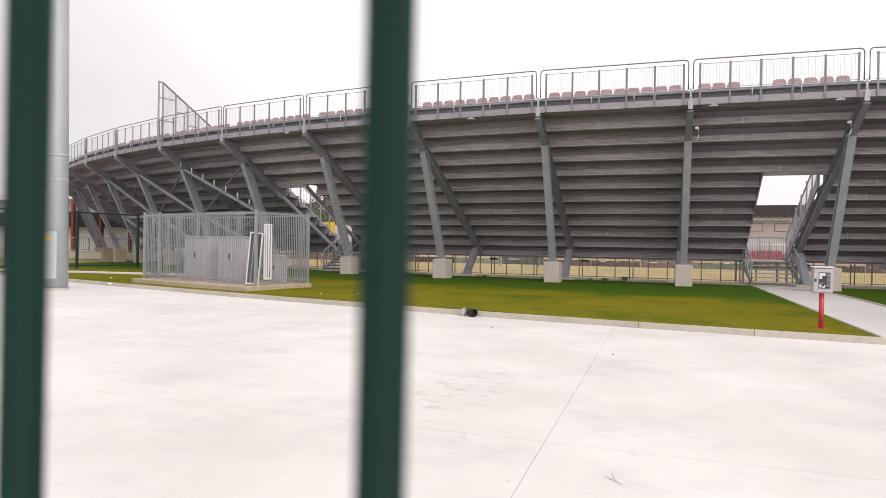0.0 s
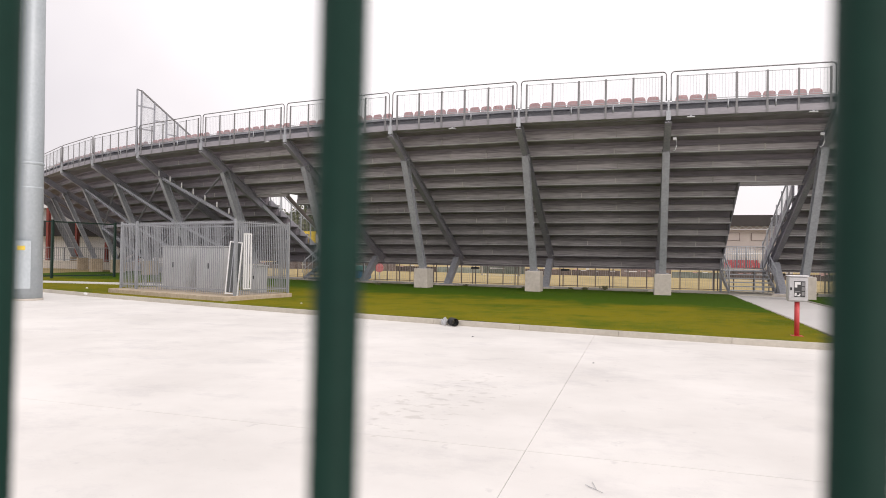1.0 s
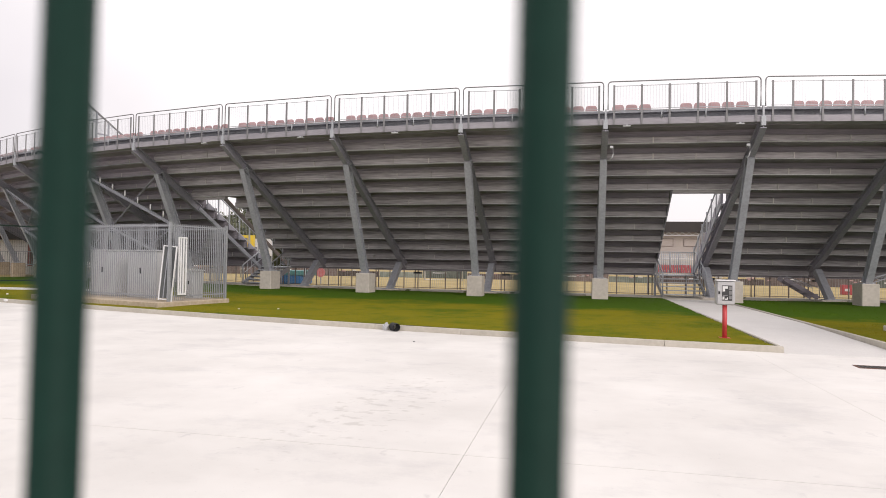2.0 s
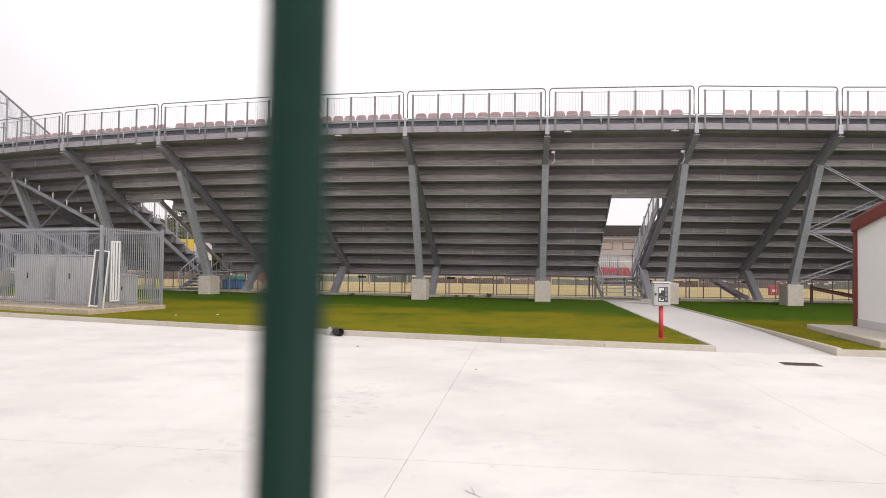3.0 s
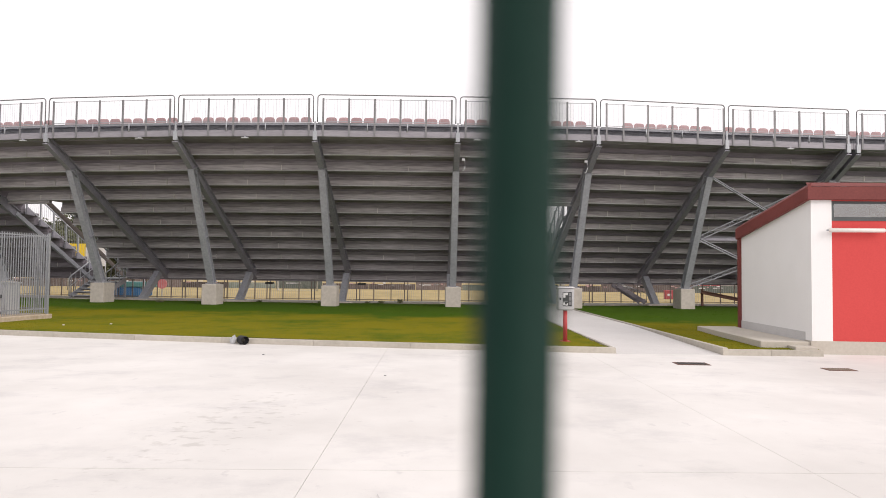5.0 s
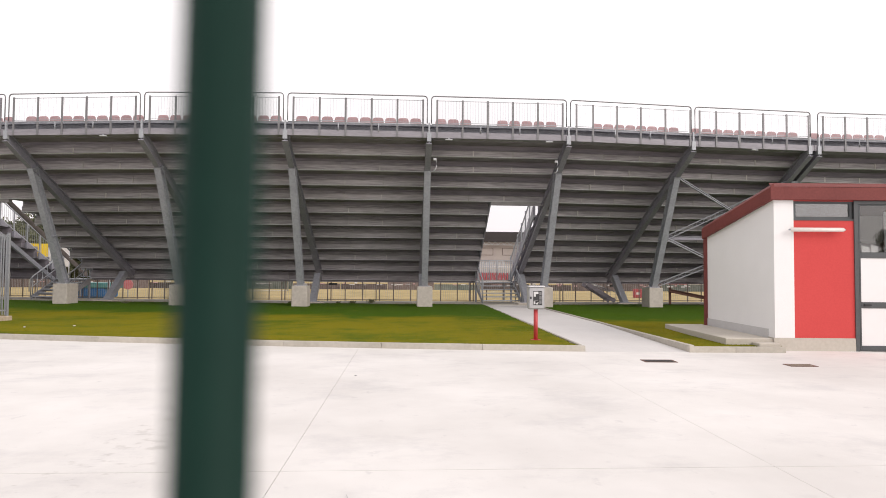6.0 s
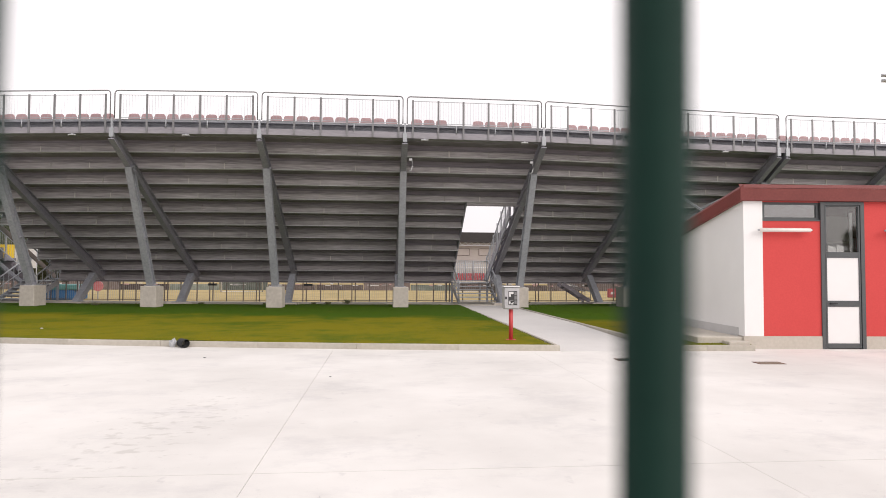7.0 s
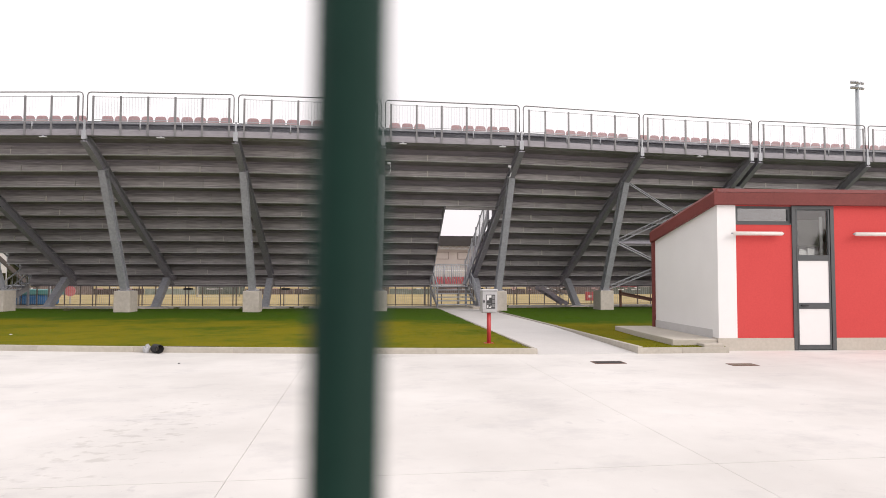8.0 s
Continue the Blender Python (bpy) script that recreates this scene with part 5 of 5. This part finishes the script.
for k in range(17):
    x = -12.2 + 4.0 * k
    bm = bmesh.new()
    box(bm, x, x + 2.5, 104.94, 104.99, 4.55, 5.75)
    w = part("window", bm, M_hoard, far, "", True)
    bm = bmesh.new()
    box(bm, x + 0.1, x + 2.4, 104.90, 104.94, 4.62, 5.68)
    part("blind", bm, M_farwall, w, "", True)
for k in range(8):
    bm = bmesh.new()
    box(bm, -14, 52, 98.2 + 0.85 * k, 99.05 + 0.85 * k if k < 7 else 104.99, 0.0, 0.5 + 0.38 * k)
    part("terrace", bm, M_block, far, "", True)
for lo, hi, mat_, lab in ((0, 3, M_redseat, "rows of red seats"), (3, 8, M_boxgrey, "rows of pale grey seats")):
    bm = bmesh.new()
    for k in range(lo, hi):
        for q in range(117):
            x = -14 + 0.56 * q
            if q % 14 < 12:
                box(bm, x, x + 0.44, 98.6 + 0.85 * k, 98.8 + 0.85 * k, 0.5 + 0.38 * k, 0.92 + 0.38 * k if k < 3 else 0.72 + 0.38 * k)
    tagged(part("seat_block", bm, mat_, far, lab, True), kind="stuff")

hoard = thing("hoarding", (0, 56, 0.05), "dark sponsor boards with pale unreadable marks along the far touchline", "hoarding")
for k in range(22):
    x = -42 + 4.05 * k
    bm = bmesh.new()
    box(bm, x, x + 4.0, 56, 56.08, 0.05, random.choice((0.55, 0.7, 0.85, 0.85)))
    b = part("board", bm, random.choice((M_hoard, M_hoard, M_hoardgreen)), hoard, "", True)
    for q in range(random.randint(2, 6)):
        bm = bmesh.new()
        x0 = x + random.uniform(0.2, 3.3)
        z0 = random.uniform(0.42, 0.60)
        box(bm, x0, x0 + random.uniform(0.15, 0.6), 55.985, 56.0, z0, z0 + random.uniform(0.05, 0.11))
        part("mark", bm, random.choice((M_pitchwhite, M_boxgrey, M_seat)), b, "", True)


def goal(x, y, turn):
    g = thing("goal", (x, y, 0.06), "small white goal frame on the pitch", "goal", "goals", turn)
    bm = bmesh.new()
    tube(bm, [(-1.5, 0, 0), (-1.5, 0, 2), (1.5, 0, 2), (1.5, 0, 0)], 0.05, 8)
    part("frame", bm, M_pitchwhite, g)
    bm = bmesh.new()
    tube(bm, [(-1.5, 0, 2), (-1.5, 1.1, 0), (1.5, 1.1, 0), (1.5, 0, 2)], 0.03, 6)
    part("back_frame", bm, M_pitchwhite, g)


goal(-10.5, 50, 10)
goal(7.5, 52, -5)

# ---- things beyond the western doorway ----
mat = thing("crash_mat", (-16.3, 36.0, 0.06), "stacked blue and teal vinyl crash mats on the pitch", "mat")
for k in range(2):
    bm = bmesh.new()
    box(bm, -1.4 + 0.3 * k, 0.4 + 0.35 * k, -0.8, 0.8, 0.51 * k, (0.5, 0.80)[k])
    soften(bm, 0.05, 2)
    part("mat", bm, (M_blue, M_teal)[k], mat, ("", "faded teal mat")[k])
ball = thing("marker_disc", (-15.05, 36.0, 0.14), "round red marker sign on a short stand", "sign")
bm = bmesh.new()
tube(bm, [(0, 0, 0.62), (0, 0.05, 0.62)], 0.27, 20)
part("disc", bm, M_disc, ball)
bm = bmesh.new()
beam(bm, (0, 0.03, -0.08), (0, 0.03, 0.6), 0.04, 0.03, (0, 1, 0))
part("stand", bm, M_prop, ball)


# ---- steelwork in the shade under the eastern bays ----
ramp = thing("steel_flight", put(1.9, -7.4, 0.13), "dark grey steel flight in the shade under the stand", "stairs")
for r in (-7.1, -7.8):
    bm = bmesh.new()
    beam(bm, put(1.70, r, 1.05), put(2.0, r, 0.22), 0.05, 0.18)
    part("stringer", bm, M_core, ramp, "", True)
    bm = bmesh.new()
    tube(bm, [put(1.70, r, 1.06), put(1.72, r, 1.14), put(2.01, r, 0.66), put(2.01, r, 0.22)], 0.02, 6)
    part("handrail", bm, M_prop, ramp, "", True)
for k in range(4):
    bm = bmesh.new()
    s, z = 1.74 + 0.06 * k, 0.90 - 0.17 * k
    a, b, c, d = put(s, -7.1, z), put(s + 0.045, -7.1, z), put(s + 0.045, -7.8, z), put(s, -7.8, z)
    solid(bm, [a, b, c, d, a + Vector((0, 0, 0.03)), b + Vector((0, 0, 0.03)), c + Vector((0, 0, 0.03)), d + Vector((0, 0, 0.03))])
    part("tread", bm, M_paint_steel, ramp, "", True)
for r in (-7.1, -7.8):
    bm = bmesh.new()
    beam(bm, put(1.99, r, 0.12), put(1.99, r, 0.40), 0.06, 0.06, (0, 1, 0))
    part("leg", bm, M_core, ramp, "", True)
for s0, z0, s1, z1, name in ((2.36, 0.80, 2.50, 0.62, "leaning_beam"),):
    bm = bmesh.new()
    i_beam(bm, put(s0, -5.4, z0), put(s1 + 0.35, -5.4, z1 - 0.30), 0.14, 0.16, 0.03, 0.03)
    single(name, bm, M_rust, "rusty brown steel beam leaning under the stand", "beam")
bm = bmesh.new()
beam(bm, put(2.38, -5.52, 0.13), put(2.38, -5.52, 0.95), 0.09, 0.09, (0, 1, 0))
single("timber_post", bm, M_rust, "rusty brown post under the stand", "post")

# ---- red and white benches across the pitch ----
for x, y in ((26.0, 60.0), (31.0, 60.5), (36.0, 61.0)):
    hutch = thing("team_shelter", (x, y, 0.06), "small red team shelter with a white frame", "shelter", "team shelters")
    bm = bmesh.new()
    box(bm, -1.0, 1.0, 0.0, 0.9, 0.0, 1.2)
    soften(bm, 0.05)
    part("shell", bm, M_postred, hutch)
    for sx in (-1.03, 0.0, 1.03):
        bm = bmesh.new()
        box(bm, sx - 0.04, sx + 0.04, -0.05, 0.0, 0.0, 1.25)
        part("upright", bm, M_pitchwhite, hutch)

crate = thing("red_crate", (14.8, 40.0, 0.06), "small red plastic crate on the pitch edge", "crate")
bm = bmesh.new()
box(bm, -0.26, 0.26, 0.0, 0.3, 0.0, 0.56)
soften(bm, 0.02)
part("body", bm, M_redseat, crate)
bm = bmesh.new()
box(bm, -0.12, 0.12, -0.01, 0.0, 0.2, 0.34)
part("label", bm, M_pitchwhite, crate, "pale blank label")

# ---- western end: walkway, green fence, wall, white building with red columns ----
bm = bmesh.new()
a, b = Vector((-31.0, 20.6, 0.14)), Vector((-18.2, 22.3, 0.14))
beam(bm, a, b, 0.75, 0.06)
single("walkway", bm, M_path, "narrow pale concrete walkway across the lawn", "path", "structure")
gf = thing("green_fence", (-28.1, 23.0, 0.12), "dark green steel mesh fence on square posts", "fence")
GF = [Vector((-29.6, 18.7, 0.1)), Vector((-28.6, 21.6, 0.1)), Vector((-27.6, 24.5, 0.1)), Vector((-26.6, 27.4, 0.1))]
for p in GF:
    bm = bmesh.new()
    box(bm, p.x - 0.05, p.x + 0.05, p.y - 0.05, p.y + 0.05, 0.0, 3.02)
    part("post", bm, M_green, gf, "", True)
for a, b in zip(GF, GF[1:]):
    for z in (0.25, 2.92):
        bm = bmesh.new()
        beam(bm, (a.x, a.y, z), (b.x, b.y, z), 0.05, 0.06)
        rl = part("rail", bm, M_green, gf, "", True)
    bm = bmesh.new()
    for k in range(1, 30):
        p = a.lerp(b, k / 30)
        beam(bm, (p.x, p.y, 0.25), (p.x, p.y, 2.92), 0.004, 0.004, (0, 1, 0))
    for k in range(1, 8):
        z = 0.25 + 2.67 * k / 8
        beam(bm, (a.x, a.y, z), (b.x, b.y, z), 0.004, 0.004)
    tagged(part("wire_mesh", bm, M_green, rl, "", True), kind="stuff")

bm = bmesh.new()
box(bm, -75, -32, 40.0, 40.5, -0.05, 0.68)
single("low_wall", bm, M_block, "low concrete wall below the railing", "wall", "structure")
wr = thing("wall_railing", (-45, 40.2, 0.68), "galvanised railing on the low wall", "railing")
for k in range(14):
    x = -74 + 3 * k
    for z in (0.80, 1.75):
        bm = bmesh.new()
        tube(bm, [(x, 40.2, z), (x + 3, 40.2, z)], 0.03, 6)
        rl = part("rail", bm, M_galv, wr, "", True)
    bm = bmesh.new()
    box(bm, x - 0.04, x + 0.04, 40.16, 40.24, 0.68, 1.78)
    part("post", bm, M_galv, rl, "", True)
    for q in range(1, 15):
        bm = bmesh.new()
        beam(bm, (x + 0.2 * q, 40.2, 0.8), (x + 0.2 * q, 40.2, 1.75), 0.018, 0.018, (0, 1, 0))
        part("bar", bm, M_galv, rl, "", True)

hall = thing("white_hall", (-60, 50, 0), "white hall with red columns behind the stand", "building")
bm = bmesh.new()
box(bm, -95, -40, 50, 62, 0, 5.6)
part("wall", bm, M_white, hall, "white wall", True)
bm = bmesh.new()
box(bm, -95.3, -39.7, 48.3, 62.3, 5.6, 6.1)
part("roof", bm, M_dirty_white, hall, "pale flat roof", True)
bm = bmesh.new()
box(bm, -95, -40, 48.6, 49.99, 2.9, 4.3)
part("gallery", bm, M_farroof, hall, "dark gallery band", True)
for k in range(16):
    bm = bmesh.new()
    x = -94 + 3.55 * k
    box(bm, x, x + 0.28, 48.1, 48.4, 0, 5.6)
    part("column", bm, M_colred, hall, "red column", True)


# ---- trees and a banner seen through the western doorway ----
def leaf_cluster(verts, faces, c, size, rnd):
    for _ in range(3):
        a = Vector((rnd.gauss(0, 1), rnd.gauss(0, 1), rnd.gauss(0, 1))).normalized()
        b = a.orthogonal().normalized()
        k = len(verts)
        o = c + Vector((rnd.uniform(-1, 1), rnd.uniform(-1, 1), rnd.uniform(-1, 1))) * size
        verts += [o + a * size, o + b * size * 0.5, o - a * size, o - b * size * 0.5]
        faces.append((k, k + 1, k + 2, k + 3))


def tree(x, y, h, spread, seed):
    rnd = random.Random(seed)
    t = thing("tree", (x, y, 0.0), "dark green broadleaf tree beyond the pitch", "tree", "trees beyond the pitch")
    bm = bmesh.new()
    tube(bm, [(0, 0, 0), (0.05, 0, h * 0.3), (0.1, 0.1, h * 0.6), (0.1, 0.1, h * 0.85)], [0.28, 0.2, 0.12, 0.04], 8)
    tips = []
    for k in range(9):
        a = 2 * math.pi * k / 9 + rnd.uniform(-0.3, 0.3)
        z = h * rnd.uniform(0.28, 0.6)
        r = spread * rnd.uniform(0.6, 0.95)
        tip = Vector((math.cos(a) * r, math.sin(a) * r, z + h * rnd.uniform(0.12, 0.3)))
        tube(bm, [(0.05, 0.05, z), tip * 0.5 + Vector((0, 0, z * 0.5)), tip], [0.1, 0.06, 0.02], 6)
        tips.append(tip)
    part("trunk", bm, M_trunk, t, "bare tapering trunk and limbs")
    verts, faces = [], []
    for k in range(40):
        c = rnd.choice(tips) * rnd.uniform(0.4, 1.05) + Vector((rnd.gauss(0, 0.5), rnd.gauss(0, 0.5), h * rnd.uniform(-0.16, 0.22)))
        rad = spread * rnd.uniform(0.22, 0.4)
        for _ in range(80):
            d = Vector((rnd.gauss(0, 1), rnd.gauss(0, 1), rnd.gauss(0, 0.8))).normalized() * rad * rnd.uniform(0.5, 1.1)
            leaf_cluster(verts, faces, c + d, 0.2, rnd)
    me = bpy.data.meshes.new("crown")
    me.from_pydata([tuple(v) for v in verts], [], faces)
    me.materials.append(M_leaf)
    tagged(part("crown", me, None, t, "uneven leafy crown"), kind="stuff")


for k, (x, y, h, sp) in enumerate(((-64.0, 84, 12.4, 3.8), (-60.5, 84, 12.9, 3.8), (-53, 80, 12.2, 3.8), (-49, 82, 11.9, 3.8), (-45.5, 79, 9.6, 3.4), (-42, 83, 9.2, 3.4), (-57.5, 84, 12.9, 3.8), (-38, 81, 8.4, 3.2), (-51, 88, 11.0, 4.2), (-47, 89, 11.4, 4.2), (-43.5, 88, 10.2, 4.0), (-40, 89, 9.6, 3.8), (-55, 90, 11.4, 4.2))):
    tree(x, y, h * 0.68, sp * 0.9, k + 5)

# unseen trees behind the camera, added for the treeline mirrored in the window
for k, (x, y, h, sp) in enumerate(((24, -62, 9.5, 3.6), (32, -66, 10.5, 3.8), (40, -63, 9.0, 3.5), (48, -67, 11, 4.0), (56, -64, 9.6, 3.6))):
    tree(x, y, h * 0.82, sp, k + 40)

banner = thing("banner", (-24.3, 45.0, 0.06), "yellow and white vinyl banner on two posts", "banner")
bm = bmesh.new()
box(bm, -1.0, 0.1, -0.02, 0.0, 2.0, 3.25)
part("yellow_panel", bm, M_yellow, banner, "yellow vinyl panel")
bm = bmesh.new()
box(bm, 0.12, 1.5, -0.02, 0.0, 1.7, 3.0)
part("white_panel", bm, M_pitchwhite, banner, "white vinyl panel")
for x in (-1.05, 1.5):
    bm = bmesh.new()
    tube(bm, [(x, 0.03, 0), (x, 0.03, 3.3)], 0.04, 8)
    part("post", bm, M_galv, banner)
# ---- litter on the lawn edge ----
for x, y, s in ((-16.9, 16.25, 0.055), (-19.6, 18.9, 0.04)):
    bm = bmesh.new()
    bmesh.ops.create_icosphere(bm, subdivisions=2, radius=s)
    for v in bm.verts:
        v.co = Vector((v.co.x * 1.2, v.co.y, (v.co.z + s) * 0.8)) * (1 + 0.2 * noise.noise(v.co * 20))
    o = single("stone", bm, M_pitchwhite, "small pale stone on the kerb edge", "stone", group="pale stones")
    o.location = (x, y, 0.09)
for x, y, s in ((-9.06, 16.07, 0.03), (-8.11, 16.51, 0.03)):
    bm = bmesh.new()
    bmesh.ops.create_icosphere(bm, subdivisions=1, radius=s)
    o = single("paper_scrap", bm, M_pitchwhite, "small white scrap lying on the grass", "litter", group="white scraps")
    o.scale, o.location = (1.3, 1.0, 0.5), (x, y, 0.135)
bm = bmesh.new()
for p, q in (((-0.07, 0.05), (0.05, -0.07)), ((-0.03, 0.12), (0.005, -0.02)), ((0.005, -0.02), (-0.05, 0.02))):
    beam(bm, (*p, 0.005), (*q, 0.006), 0.003, 0.003)
o = single("twig", bm, M_boxgrey, "small forked dry twig on the concrete", "twig")
o.location = (-0.22, 4.27, 0)
for x, y, s in ((-2.97, 11.72, 0.016), (-0.59, 9.47, 0.012)):
    bm = bmesh.new()
    bmesh.ops.create_icosphere(bm, subdivisions=2, radius=s)
    for v in bm.verts:
        v.co = Vector((v.co.x * 1.5, v.co.y, (v.co.z + s) * 0.5)) * (1 + 0.3 * noise.noise(v.co * 30))
    o = single("pebble", bm, M_deck, "small grey pebble on the concrete", "stone", group="pebbles")
    o.location = (x, y, 0)


def weed(x, y, size, seed):
    """A tuft of narrow leaves in the dust under the stand."""
    rnd = random.Random(seed)
    bm = bmesh.new()
    for _ in range(70):
        a, r = rnd.uniform(0, 6.28), rnd.uniform(0.2, 1.0) * size
        bx, by = rnd.gauss(0, 0.25) * size, rnd.gauss(0, 0.25) * size
        tip = Vector((bx + math.cos(a) * r, by + math.sin(a) * r, rnd.uniform(0.3, 0.9) * size))
        wv = Vector((-math.sin(a), math.cos(a), 0)) * 0.018
        base = Vector((bx, by, 0))
        midp = base.lerp(tip, 0.55) + Vector((0, 0, 0.12 * size))
        bm.faces.new([bm.verts.new(p) for p in (base, midp + wv, tip, midp - wv)])
    o = single("weed_tuft", bm, M_weed, "dusty weed tuft growing on the strip under the stand", "weed", group="weed tufts")
    o.location = (x, y, 0.13)


for k, (x, y, size) in enumerate(((-7.66, 28.67, 0.22), (-2.24, 28.57, 0.28), (-1.43, 29.3, 0.38), (-2.9, 28.9, 0.2), (-11.6, 27.6, 0.25), (-4.9, 28.3, 0.2), (6.9, 29.6, 0.25))):
    weed(x, y, size * 0.65, k)


# ---- loose rubble along the back edge of the lawn ----
def rubble(seed, count):
    rnd = random.Random(seed)
    bm = bmesh.new()
    for _ in range(count):
        s0 = rnd.uniform(-4.5, 3.0)
        if rnd.random() < 0.45:                   # heaped round the pads of the stubs
            s0 = round(s0) + rnd.gauss(0, 0.09)
        p = put(s0, -5.42 - abs(rnd.gauss(0, 0.25)), 0.135)
        if 3.5 < p.x < 5.9:
            continue
        size = rnd.uniform(0.02, 0.06)
        ball = bmesh.ops.create_icosphere(bm, subdivisions=1, radius=size)["verts"]
        for v in ball:
            v.co = p + Vector((v.co.x * 1.5, v.co.y, v.co.z * 0.7)) * (1 + 0.5 * noise.noise(v.co * 25 + p))
    single("rubble", bm, M_cageplinth, "loose brown clods and stones along the lawn's back edge", "rubble", "stuff")


rubble(11, 320)


# ---- grass blades on both lawns ----
def turf(name, xs0, xs1, front, back, count, label, seed):
    rnd = random.Random(seed)
    verts, faces = [], []
    made = 0
    while made < count:
        x = rnd.uniform(xs0, xs1)
        y0, y1 = front(x), back(x)
        f = rnd.random() ** 1.5
        y = y0 + (y1 - y0) * f
        if -17.35 < x < -10.8 and abs((y - 16.24) + (x + 11.37) * 0.277) < 3.2:
            made += 1
            continue
        z = LAWN_Z0 + (LAWN_Z1 - LAWN_Z0) * f + 0.02 * noise.noise(Vector((x * 0.4, y * 0.4, 3))) - 0.01
        hgt, a = rnd.uniform(0.012, 0.028), rnd.uniform(0, 6.28)
        w = 0.010 + 0.012 * f
        lx, ly = rnd.uniform(-0.035, 0.035), rnd.uniform(0.0, 0.05)
        k = len(verts)
        verts += [(x - w * math.cos(a), y - w * math.sin(a), z), (x + w * math.cos(a), y + w * math.sin(a), z), (x + lx, y + ly, z + hgt)]
        faces.append((k, k + 1, k + 2))
        made += 1
    me = bpy.data.meshes.new(name)
    me.from_pydata(verts, [], faces)
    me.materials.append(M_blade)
    tagged(new(name, me), label, "grass", "", "stuff")


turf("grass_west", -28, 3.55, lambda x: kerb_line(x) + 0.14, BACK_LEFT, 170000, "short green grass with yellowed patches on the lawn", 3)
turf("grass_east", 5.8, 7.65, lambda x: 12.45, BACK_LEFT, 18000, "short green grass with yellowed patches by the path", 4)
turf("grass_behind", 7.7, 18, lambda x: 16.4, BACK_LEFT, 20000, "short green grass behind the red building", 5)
